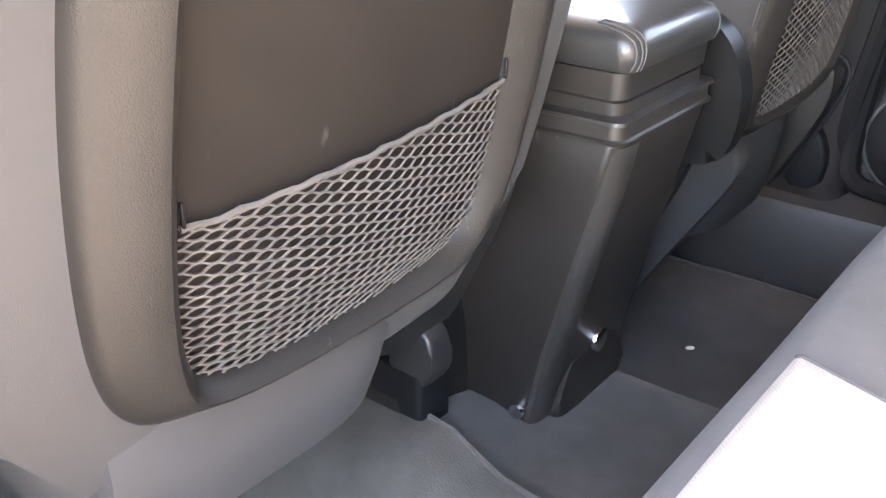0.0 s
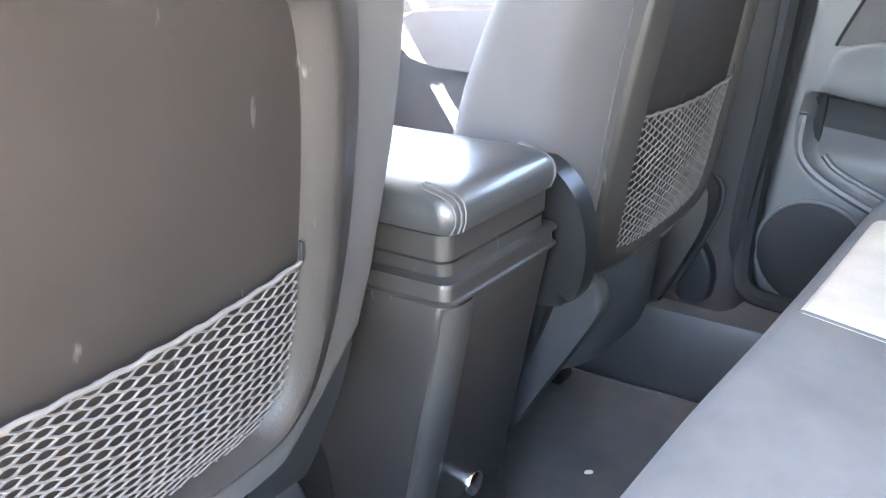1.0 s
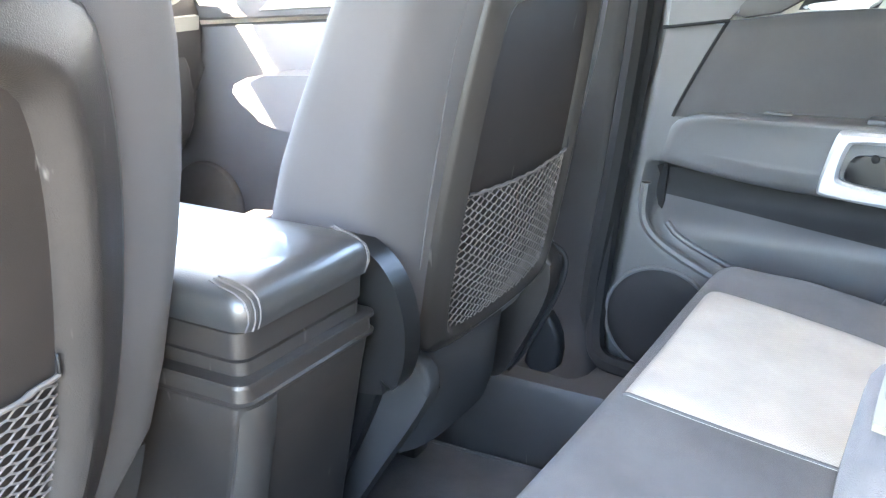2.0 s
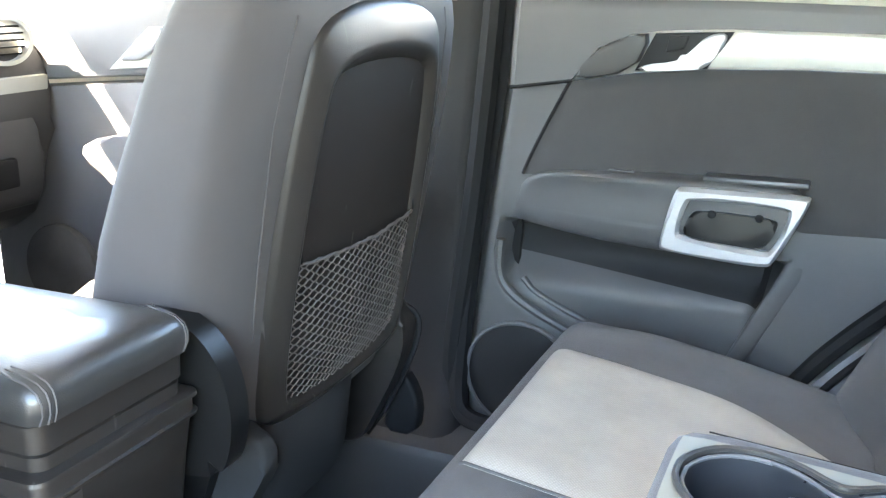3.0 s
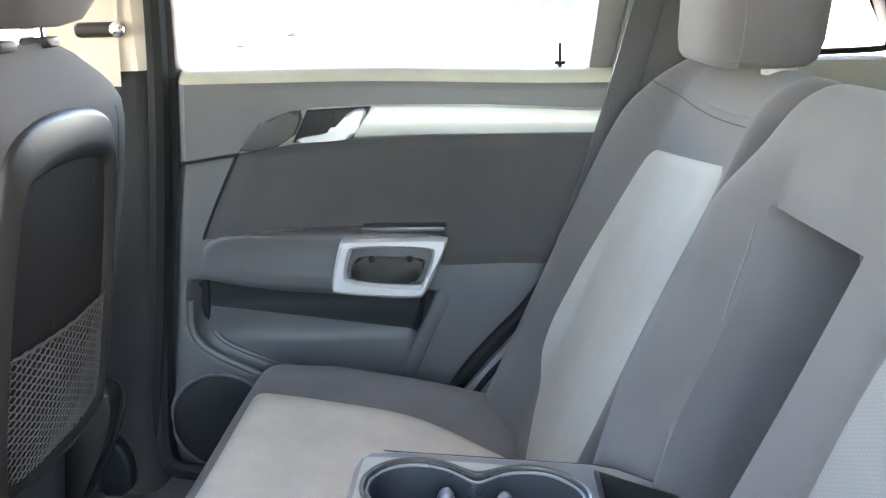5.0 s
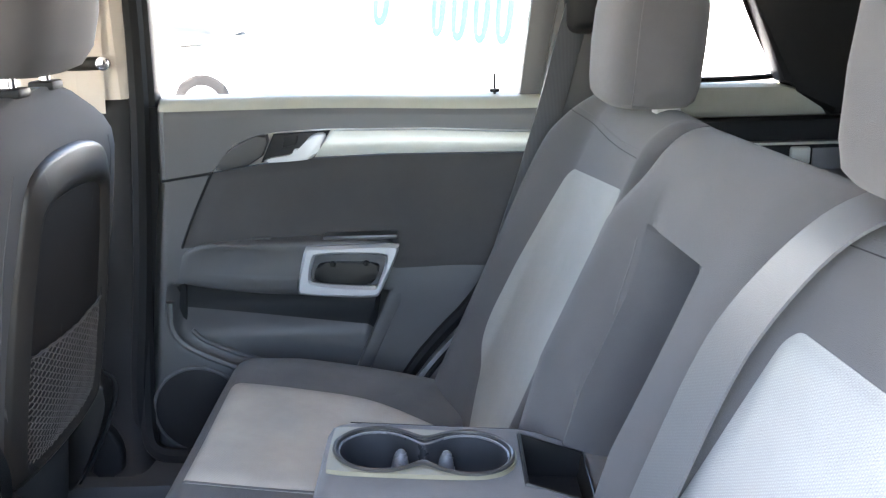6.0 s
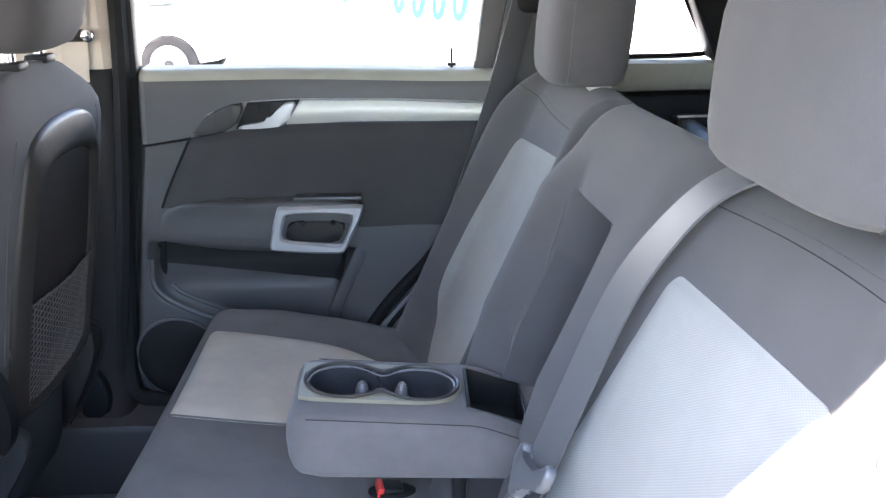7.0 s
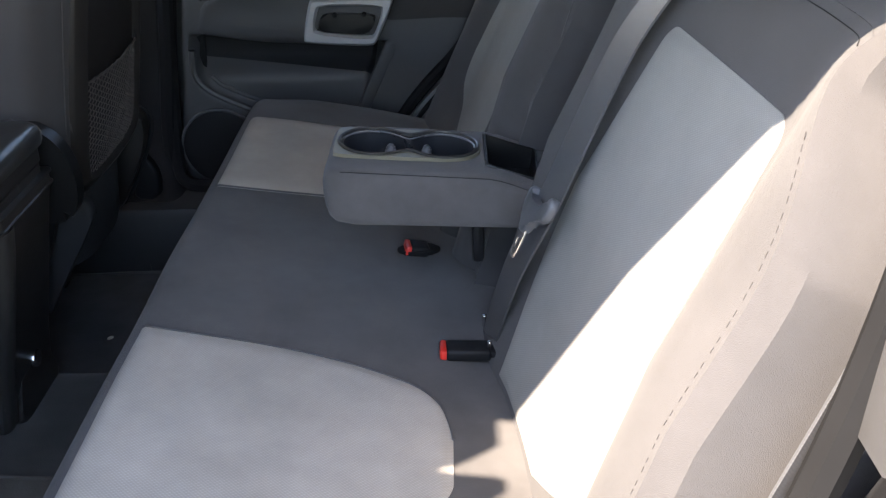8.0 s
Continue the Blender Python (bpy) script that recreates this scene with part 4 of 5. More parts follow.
    # screws and shoe of the foot
    add("screw", disc((-0.058, 0.048, 0.172), 0.015, 0.016, "x", 20, 0.005), CHROME, "shiny steel screw head")
    add("screw", disc((-0.085, -0.060, 0.125), 0.009, 0.012, "y", 16, 0.003), CHROME, "shiny steel screw head")
    shoe = smooth_poly([(-0.030, 0.085), (-0.012, 0.145), (0.022, 0.192), (0.072, 0.188), (0.112, 0.135), (0.130, 0.085)], 2)
    add("foot_shoe", prism(shoe, "x", -0.10, -0.0585, 0.010, 3), CONSOLE)
    side = smooth_poly([(-0.172, 0.07), (-0.160, 0.19), (-0.110, 0.245), (-0.055, 0.25), (-0.050, 0.07)], 1)
    add("side_skirt", prism(side, "x", -0.56, -0.150, 0.012, 3), CONSOLE, "dark side skirt beside the seat")
    # gear selector hump in front
    add("front_tray", prism(smooth_poly([(-0.90, 0.10), (-0.54, 0.10), (-0.54, 0.42), (-0.62, 0.43), (-0.78, 0.40)], 1), "y", -0.09, 0.08, 0.01), BLACKPLASTIC)
    return t


console()

# ---- front seats ----


def seat_back_x(z):
    return 0.012 + (z - 0.536) * 0.19


def front_seat(yc, inner, skirt_low, slide, wide_by):
    """inner: +1 where the console lies towards +y, -1 where it lies towards -y."""
    t = thing("car_seat", (-0.10, yc, 0.0), "dark grey front seat with netted storage pocket on its back", "car seat", "front seats")
    o = Vector((-0.10, yc, 0.0))

    def add(name, bm, m, label="", parent=None):
        bmesh.ops.translate(bm, vec=-o, verts=bm.verts)
        for v in bm.verts:
            v.co = Vector((v.co.x + slide, v.co.y * wide_by, v.co.z))
        return part(name, bm, m, parent or t, label)

    def P(y, z, d=0.0):
        """On the back face: y from the seat's middle, height, distance behind it."""
        return Vector((seat_back_x(z) + d, yc + y, z - 0.19 * d))
    # stuffed backrest
    half = ((0.20, 0.165), (0.29, 0.176), (0.40, 0.186), (0.55, 0.196), (0.68, 0.196), (0.76, 0.180), (0.80, 0.155), (0.83, 0.125), (0.85, 0.085), (0.858, 0.03))
    wide = ((0.20, 0.165), (0.29, 0.176), (0.36, 0.192), (0.42, 0.250), (0.55, 0.270), (0.68, 0.264), (0.76, 0.246), (0.80, 0.218), (0.83, 0.172), (0.85, 0.118), (0.858, 0.03))
    thick = ((0.20, 0.10), (0.29, 0.14), (0.40, 0.165), (0.55, 0.158), (0.70, 0.122), (0.78, 0.108), (0.83, 0.085), (0.85, 0.06), (0.858, 0.02))
    rings = []
    zs = [0.20, 0.25, 0.29, 0.31, 0.34, 0.38, 0.43, 0.48, 0.53, 0.58, 0.63, 0.68, 0.72, 0.755, 0.78, 0.80, 0.816, 0.83, 0.842, 0.851, 0.858]
    for z in zs:
        h, th = curve_table(wide, z), curve_table(thick, z)
        inset = 0.02 * ease(0.30, 0.20, z)
        top = ease(0.74, 0.858, z)
        xr = seat_back_x(z) - 0.004 - 0.045 * top ** 2 - 0.13 * ease(0.36, 0.20, z)
        r = []
        n = 44
        for k in range(n):
            a = k * math.tau / n
            c, s = math.cos(a), math.sin(a)
            e = 0.44
            yy = math.copysign(abs(s) ** e, s) * (h - inset)
            xx = math.copysign(abs(c) ** (0.44 if c > 0 else 0.7), c)
            grow = 1.03 if c < 0 else 1.0
            y = yy * (1 + (grow - 1) * min(1, -c * 1.5) if c < 0 else 1)
            x = xr - th * 0.5 + xx * th * 0.5
            if c < 0:
                x -= 0.012 * (abs(yy) / h) ** 4 * (1 - top)
            q = Vector((x, yc + y, z))
            r.append(q + Vector((ripple(q, 6, 0.003), ripple(q + Vector((3, 1, 0)), 6, 0.003), 0)))
        rings.append(r)
    add("backrest", loft(rings), SEATCLOTH, "dark grey upholstered backrest")
    for sg in (1, -1) if inner < 0 else ():
        seam = [P(sg * (lerp_table(half, z) - 0.003), z, -0.0068 - 0.045 * ease(0.74, 0.858, z) ** 2) for z in [0.475 + 0.023 * k for k in range(14)]]
        add("piping", tube(seam, 0.0011, 6), SEATCLOTH)
    # moulded back panel: frame round a recessed board
    outer = smooth_poly([(-0.146, 0.356), (0.138, 0.358), (0.164, 0.40), (0.169, 0.55), (0.158, 0.70), (0.134, 0.785), (-0.134, 0.785), (-0.161, 0.70), (-0.176, 0.55), (-0.172, 0.40)], 3)
    inner_l = smooth_poly([(-0.122, 0.385), (0.118, 0.385), (0.132, 0.425), (0.132, 0.55), (0.122, 0.68), (0.104, 0.728), (-0.108, 0.728), (-0.128, 0.68), (-0.139, 0.55), (-0.138, 0.425)], 3)
    if inner > 0:
        outer = smooth_poly([(-0.146, 0.380), (0.105, 0.374), (0.158, 0.394), (0.180, 0.46), (0.190, 0.55), (0.184, 0.68), (0.150, 0.785), (-0.150, 0.785), (-0.178, 0.70), (-0.191, 0.55), (-0.181, 0.42)], 3)
        inner_l = smooth_poly([(-0.118, 0.404), (0.072, 0.406), (0.108, 0.424), (0.126, 0.465), (0.132, 0.55), (0.124, 0.67), (0.100, 0.728), (-0.108, 0.728), (-0.128, 0.68), (-0.137, 0.55), (-0.135, 0.445)], 3)
    prof = []
    for a, b in zip(outer, inner_l):
        a, b = Vector(a), Vector(b)
        loop = []
        for k, d in ((-0.02, -0.016), (0.0, -0.006), (0.04, -0.0005), (0.12, 0.0035), (0.40, 0.0125), (0.60, 0.0190), (0.69, 0.0202), (0.78, 0.0180), (0.90, 0.0085), (0.97, 0.0035), (1.06, -0.012)):
            q = a.lerp(b, k)
            loop.append(P(q.x, q.y, d if inner > 0 or d < 0 else 0.62 * d))
        prof.append(loop)
    prof.append(prof[0])
    fr = loft(prof, cap=False, closed=False)
    bmesh.ops.remove_doubles(fr, verts=fr.verts, dist=1e-6)
    frame_ob = add("panel_frame", fr, FRAMEPLASTIC, "scuffed brown-grey plastic frame")
    board = [(p[0] * 1.06, 0.556 + (p[1] - 0.556) * 1.04) for p in inner_l]
    b2 = bmesh.new()
    f_top = [b2.verts.new(P(p[0], p[1], 0.0015)) for p in board]
    f_low = [b2.verts.new(P(p[0], p[1], -0.008)) for p in board]
    b2.faces.new(f_top)
    b2.faces.new(f_low[::-1])
    for i in range(len(board)):
        j = (i + 1) % len(board)
        b2.faces.new((f_top[i], f_low[i], f_low[j], f_top[j]))
    add("back_board", b2, PANELBACK, "scuffed dark back board")
    # net: wavy elastic strands knotted to one another, held by a cord along the top
    rows, cells = 18, 26
    ztop, zlow = (0.525, 0.395) if inner > 0 else (0.543, 0.378)
    net_l, net_r, tilt = (-0.136, 0.131, 0.017) if inner > 0 else (-0.136, 0.136, 0.0)

    def net_point(u, v):
        tuck = 0.012 * ease(0.75, 1.0, v)
        y = net_l + tuck + (net_r - net_l - (2 if inner < 0 else 3.6) * tuck) * u
        sag = 0.004 * math.sin(math.pi * u) * (1 - v)
        z = ztop + tilt * (u - 0.5) * (1 - v) - sag - (ztop - zlow) * v
        bow = 0.016 * math.sin(math.pi * u) ** 0.7 * (0.45 * (1 - v ** 3) + 0.55 * math.sin(math.pi * min(1, v * 0.9 + 0.1)))
        return P(y, z, 0.0035 + 0.75 * bow + 0.002 * noise.noise(Vector((u * 6, v * 5, yc * 9))))
    net = bmesh.new()
    for r in range(rows * 2):
        pts = []
        v0 = (r + 0.5) / (rows * 2)
        amp = 0.5 / (rows * 2) * 1.02
        for k in range(cells * 4 + 1):
            ph = k / 4 * math.pi * 2 / 2
            w = math.cos(ph + (0 if r % 2 else math.pi))
            w = math.copysign(abs(w) ** 0.75, w)
            pts.append(net_point(k / (cells * 4), v0 + amp * w))
        tube(pts, 0.00090, 4, bm=net)
    add("net", net, NETCORD, "stretched elastic storage net")
    cord = []
    for k in range(70):
        p = net_point(k / 69, 0)
        cord.append(p + Vector((0.0015, 0, 0.0006 * math.sin(k * 0.9))))
    add("net_cord", tube(cord, [0.0018 + 0.0006 * (k % 9 == 0) for k in range(70)], 6), NETCORD, "thick elastic top cord")
    for sg in (1, -1):
        add("net_hook", rbox(P((net_r if sg > 0 else net_l) - sg * 0.001, ztop + 0.008 + sg * tilt / 2, 0.006), (0.003, 0.0022, 0.014), 0.0008, 1), BLACKPLASTIC)
    # lower cloth skirt behind the cushion
    rings = []
    for z, x, h in ((0.395 if inner > 0 else 0.372, -0.021, 0.168), (0.355, -0.012, 0.172), (skirt_low + 0.03, -0.022, 0.170), (skirt_low + 0.005, -0.030, 0.166), (skirt_low, -0.040, 0.16)):
        mid, hw = -0.055, h - 0.055
        rings.append([Vector((x - 0.02 * (abs(q) ** 4), yc + mid + hw * q, z)) for q in [-1 + 2 * k / 20 for k in range(21)]] + [Vector((x - 0.10, yc + mid + hw * q, z)) for q in [1 - 2 * k / 6 for k in range(7)]])
    # the passenger skirt takes the copy of the cloth with shade in its colour
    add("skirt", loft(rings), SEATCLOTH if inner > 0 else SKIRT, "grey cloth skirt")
    # cushion
    rings = []
    for k in range(15):
        s = -1 + 2 * k / 14
        q = math.sqrt(max(0, 1 - abs(s) ** 6))
        zt = 0.30 + 0.055 * q + 0.03 * ease(0.55, 0.9, abs(s)) * q
        rings.append([Vector((x, yc + 0.245 * s, z)) for x, z in ((-0.24, 0.20), (-0.24, 0.25 + 0.02 * q), (-0.26, zt - 0.03), (-0.30, zt - 0.01), (-0.46, zt + 0.012), (-0.54, zt + 0.005), (-0.575, zt - 0.05), (-0.56, 0.20), (-0.50, 0.16))])
    add("seat_cushion", loft(rings), SEATCLOTH, "dark grey seat cushion")
    # head restraint
    rings = []
    for z, h, dx in ((0.875, 0.06, 0.03), (0.882, 0.10, 0.045), (0.905, 0.122, 0.055), (0.95, 0.128, 0.058), (1.00, 0.122, 0.055), (1.03, 0.10, 0.045), (1.045, 0.06, 0.028)):
        xr = seat_back_x(z) - 0.06
        rings.append([Vector((xr + dx * math.copysign(abs(math.cos(a)) ** 0.6, math.cos(a)), yc + h * math.copysign(abs(math.sin(a)) ** 0.5, math.sin(a)), z)) for a in [k * math.tau / 32 for k in range(32)]])
    hr = add("headrest", loft(rings), SEATCLOTH, "dark grey head restraint")
    for sg in (1, -1):
        x = seat_back_x(0.86) - 0.06
        post = add("post", tube([(x, yc + sg * 0.055, 0.83), (x, yc + sg * 0.055, 0.90)], 0.0065, 12), CHROME, "chrome post", hr)
        post.location = (0, 0, 0)
        sl = add("sleeve", rbox((x, yc + sg * 0.055, 0.858), (0.034, 0.040, 0.012), 0.004), BLACKPLASTIC, "", hr)
        sl.location = (0, 0, 0)
    # recliner covers: round shield on the console side, slim one on the door side
    i = inner
    cov = smooth_poly([(-0.13, 0.375), (-0.01, 0.378), (0.022, 0.390), (0.034, 0.45), (0.015, 0.508), (-0.035, 0.536), (-0.10, 0.522), (-0.16, 0.45)], 3)
    ya, yb = yc - 0.284, yc - 0.255
    if i < 0:
        add("recliner_cover", prism(cov, "y", ya, yb, 0.0142, 7), COVERBLACK, "rounded black recliner cover")
    if i < 0:
        cov2 = smooth_poly([(-0.16, 0.150), (-0.110, 0.150), (-0.061, 0.233), (-0.001, 0.327), (0.014, 0.36), (0.002, 0.385), (-0.05, 0.39), (-0.16, 0.36)], 2)
        add("side_cloth", prism(cov2, "y", yc - 0.205, yc - 0.175, 0.008, 3), SKIRT, "cloth side below the backrest, coloured darker for shade")
        link = smooth_poly([(-0.060, 0.405), (-0.032, 0.396), (-0.040, 0.345), (-0.078, 0.262), (-0.108, 0.205), (-0.130, 0.212), (-0.100, 0.300)], 2)
        add("recliner_link", prism(link, "y", yc - 0.222, yc - 0.203, 0.006, 3), BLACKPLASTIC, "black recliner linkage cover")
    cov3 = smooth_poly([(-0.175, 0.232), (-0.130, 0.226), (-0.104, 0.262), (-0.078, 0.318), (-0.052, 0.372), (-0.032, 0.44), (-0.06, 0.47), (-0.15, 0.45)], 2)
    if i < 0:
        cov3 = smooth_poly([(-0.15, 0.205), (-0.078, 0.20), (-0.052, 0.245), (-0.026, 0.295), (-0.008, 0.335), (0.0, 0.37), (-0.008, 0.41), (-0.06, 0.43), (-0.15, 0.43)], 2)
    add("hinge_cover", prism(cov3, "y", yc + 0.150, yc + (0.236 if i > 0 else 0.196), 0.024 if i > 0 else 0.012, 6), LEATHER if i > 0 else CONSOLE, "glossy black plastic hinge cover")
    loop_y = yc - i * 0.186
    if i < 0:
        add("release_strap", tube(smooth_poly([(-0.020, loop_y, 0.405), (0.004, loop_y, 0.395), (0.006, loop_y, 0.37), (-0.006, loop_y, 0.335), (-0.024, loop_y, 0.295), (-0.05, loop_y, 0.245), (-0.075, loop_y, 0.21)], 2, closed=False), 0.006, 8, flat=0.6), BLACKPLASTIC, "black strap loop")
    # runners, the side valance by the door and the pivot at the console side
    for sg in (1, -1):
        y = yc + sg * 0.19
        add("runner", rbox((-0.45, y, 0.055), (0.46, 0.045, 0.055), 0.006), BLACKPLASTIC, "black seat runner")
        add("pedestal", rbox((-0.42, y, 0.14), (0.34, 0.03, 0.12), 0.006), BLACKPLASTIC)
    val = smooth_poly([(-0.066, 0.202), (-0.014, 0.202), (-0.007, 0.250), (-0.024, 0.290), (-0.037, 0.292), (-0.054, 0.243)], 1)
    ya, yb = sorted((yc - i * 0.212, yc - i * 0.240))
    add("side_valance", prism(val, "y", ya, yb, 0.006, 3), BLACKPLASTIC, "black plastic side valance")
    if i > 0:
        py = yc + 0.224
        add("pivot_block", rbox((-0.150, py - 0.006, 0.155), (0.070, 0.048, 0.085), 0.006, 3), BLACKPLASTIC, "black pivot block")
        add("pivot_arm", prism(smooth_poly([(-0.165, 0.185), (-0.115, 0.180), (-0.100, 0.21), (-0.105, 0.25), (-0.15, 0.26)], 2), "y", py - 0.028, py + 0.004, 0.005, 3), LEATHER)
        knob = [[Vector((-0.120 + r * math.cos(a) * 0.9, py + 0.002 + y, 0.212 + r * math.sin(a))) for a in [k * math.tau / 18 for k in range(18)]] for y, r in ((-0.01, 0.015), (0.004, 0.015), (0.010, 0.0125), (0.014, 0.008), (0.0155, 0.003))]
        add("bolt", loft(knob), CHROME, "shiny pivot bolt")
    return t


front_seat(-0.357, 1, 0.288, -0.016, 1.0)
front_seat(0.343, -1, 0.245, 0.021, 0.91)

# ---- rear bench ----
bench = thing("rear_bench", (0.45, 0, 0.05), "charcoal cloth rear bench with light grey inserts and folded-down armrest", "rear bench")
BO = Vector((0.45, 0, 0.05))


def badd(name, bm, m, label="", parent=None):
    bmesh.ops.translate(bm, vec=-BO, verts=bm.verts)
    return part(name, bm, m, parent or bench, label)


def cushion_top(x, y):
    """Height of the sitting surface."""
    z = 0.382 - (x - 0.216) * 0.20
    z += 0.010 * ease(0.52, 0.60, abs(y)) * ease(0.22, 0.32, x)
    z += 0.006 * (1 - ease(0.0, 0.19, abs(y)))
    z += 0.012 * math.sin(math.pi * min(1, max(0, (x - 0.2) / 0.4))) * 0.5
    return z + ripple((x, y, 0), 5, 0.003)


def build_cushion():
    rings = []
    ys = [-0.655 + 1.31 * k / 88 for k in range(89)]
    for y in ys:
        a = max(0.0, (abs(y) - 0.585) / 0.07)
        q = math.sqrt(max(0.0, 1 - a * a))
        xf = 0.186 + 0.055 * (1 - q)
        xb = 0.655
        drop = 0.045 * (1 - q)
        r = [Vector((xf + 0.02, y, 0.05)), Vector((xf + 0.004, y, 0.15)), Vector((xf, y, 0.25 - drop)), Vector((xf, y, 0.318 - drop))]
        zt = cushion_top(xf + 0.034, y) - drop
        for k in range(1, 7):
            b = k / 6 * math.pi / 2
            r.append(Vector((xf + 0.034 * (1 - math.cos(b)), y, 0.330 - drop + (zt - 0.330 + drop) * math.sin(b))))
        for k in range(1, 25):
            x = xf + 0.034 + (xb - xf - 0.034) * k / 24
            r.append(Vector((x, y, cushion_top(x, y) - drop)))
        r += [Vector((xb + 0.01, y, 0.20)), Vector((xb, y, 0.05))]
        rings.append(r)
    return badd("seat_cushion", loft(rings), LITCLOTH, "charcoal cloth seat cushion, lightened for light from above")


cush = build_cushion()


def round_in(d, r):
    """How far a side draws in at a distance d from the end of a piece with corners of radius r."""
    return r - math.sqrt(max(0.0, r * r - (r - d) ** 2)) if d < r else 0.0


def cushion_insert(s):
    inn = ((0.0, 0.197), (0.5, 0.210), (0.85, 0.238), (0.96, 0.265), (1.0, 0.295))
    out = ((0.0, 0.490), (0.04, 0.498), (0.3, 0.502), (0.6, 0.497), (0.9, 0.445), (1.0, 0.42))

    def f(u, v):
        u = 0.5 - 0.5 * math.cos(math.pi * u)
        x = 0.216 + 0.360 * u
        r = round_in(0.360 * (1 - u), 0.030)
        y0, y1 = curve_table(inn, u) + r, curve_table(out, u) - r - round_in(0.350 * u, 0.012)
        y = y0 + (y1 - y0) * v
        e = ease(0, 0.05, v) * ease(0, 0.05, 1 - v) * ease(0, 0.04, u) * ease(0, 0.04, 1 - u)
        zz = cushion_top(x, s * y)
        if x < 0.22:
            zz = cushion_top(0.22, s * y) - (0.22 - x) * 0.5
        return Vector((x, s * y, zz + 0.0012 + 0.0035 * e)), Vector((0, 0, 1))
    ob = badd("seat_insert", sheet(f, 46, 34, 0.008), LITINSERT, "light grey woven insert", cush)
    ob.location = (0, 0, 0)
    edge = [f(k / 40, 0)[0] + Vector((0, 0, 0.0008)) for k in range(41)]
    sm = badd("seam", tube(edge, 0.0016, 5), THREAD, "", cush)
    sm.location = (0, 0, 0)


cushion_insert(1), cushion_insert(-1)


class Back:
    """A leaning plane: place and direction of a backrest's front."""

    def __init__(self, x0, z0, slope, skew=0.0):
        self.skew = skew
        self.p = Vector((x0, 0, z0))
        self.u = Vector((slope, 0, 1)).normalized()
        self.n = Vector((-1, 0, slope)).normalized()

    def at(self, y, v, d=0.0):
        q = self.p + self.u * v + self.n * d
        return Vector((q.x + self.skew * (0.045 - y), y, q.z))


RB = Back(0.632, 0.456, 0.441)
LB = Back(0.641, 0.456, 0.441, 0.095)


def front_right(y, v):
    d = 0.045 * ease(0.49, 0.60, y) - 0.004 * math.sin(math.pi * min(1, max(0, (y - 0.2) / 0.3)))
    d += 0.012 * (1 - ease(0.165, 0.20, y))
    return d + ripple((0, y, v), 5, 0.003)


def front_left(y, v):
    d = 0.045 * ease(-0.49, -0.60, y) - 0.004 * math.sin(math.pi * min(1, max(0, (-y - 0.22) / 0.28)))
    above = ease(0.26, 0.34, v)
    d += 0.012 * ease(-0.24, -0.15, y) * ((1 - ease(0.005, 0.050, y)) * (1 - above) + (1 - ease(0.10, 0.14, y)) * above)
    d += 0.034 * math.sin(math.pi * min(1.0, max(0.0, (y - 0.044) / 0.098))) ** 0.8 * ease(0.36, 0.27, v)
    d -= 0.036 * min(1.0, max(0.0, (0.12 - v) / 0.27))
    return d + ripple((4, y, v), 5, 0.003)


SLOT0, SLOT1, SLOTV = -0.096, 0.026, 0.298


def backrest(plane, front, y0, y1, outer, slot, name, label):
    ys = sorted(set([y0 + (y1 - y0) * k / 56 for k in range(57)] + ([SLOT0 - 0.004, SLOT0 + 0.002, SLOT1 - 0.002, SLOT1 + 0.004] if slot else [])))
    vs = [-0.20 + 0.56 * k / 44 for k in range(45)]
    vs += [0.289, 0.2965, 0.302] if slot else []
    vs = sorted(vs)
    vs += [0.372, 0.384, 0.394, 0.402, 0.408, 0.412]
    rings = []
    mid = -0.045
    for v in vs:
        w = min(1.0, max(0.0, (v - 0.345) / 0.0675))
        q = math.sqrt(max(0.0, 1 - w * w))
        sh = 0.085 * ease(0.17, 0.40, v) ** 2
        a0, a1 = (y0, y1 - sh) if outer > 0 else (y0 + sh, y1)
        r = []
        for y in ys:
            k = (y - y0) / (y1 - y0)
            yy = a0 + (a1 - a0) * k if sh else y
            if slot and SLOT0 - 0.01 < y < SLOT1 + 0.01:
                yy = y
            if slot:
                yy += 0.09 * (min(v, 0.30) - 0.06) * max(0.0, 1 - abs(y - SLOT1) / 0.06)
            e = min(yy - a0, a1 - yy)
            rr = 0.016 if outer < 0 else 0.026
            edge = rr - math.sqrt(max(0, rr * rr - max(0, rr - e) ** 2)) if e < rr else 0.0
            d = front(yy, v) - edge
            if slot and SLOT0 < y < SLOT1 and v < SLOTV:
                d = -0.075
            d = mid + (d - mid) * q
            r.append(plane.at(yy, v, d))
        for k in range(9):
            yy = a1 + (a0 - a1) * k / 8
            r.append(plane.at(yy, v, mid + (-0.095 - mid) * q))
        rings.append(r)
    return badd(name, loft(rings), FABRIC, label)


right_back = backrest(RB, front_right, 0.148, 0.638, 1, False, "backrest", "charcoal cloth backrest, narrow part")
left_back = backrest(LB, front_left, -0.656, 0.142, -1, True, "backrest", "charcoal cloth backrest, wide part with armrest recess")


def back_insert(plane, front, s, parent):
    tall = 0.455 if s > 0 else 0.456
    inn = ((-0.15, 0.192), (0.0, 0.195), (0.15, 0.202), (0.30, 0.204)) if s > 0 else ((-0.15, 0.20), (0.0, 0.203), (0.15, 0.225), (0.30, 0.248))
    out = ((-0.15, 0.37), (-0.12, 0.43), (-0.08, 0.490), (-0.03, 0.530), (0.08, 0.532), (0.20, 0.520), (0.265, 0.512), (0.30, 0.505))

    def f(u, v):
        u = 0.5 - 0.5 * math.cos(math.pi * u)
        h = -0.15 + tall * u
        r = round_in(tall * (1 - u), 0.022)
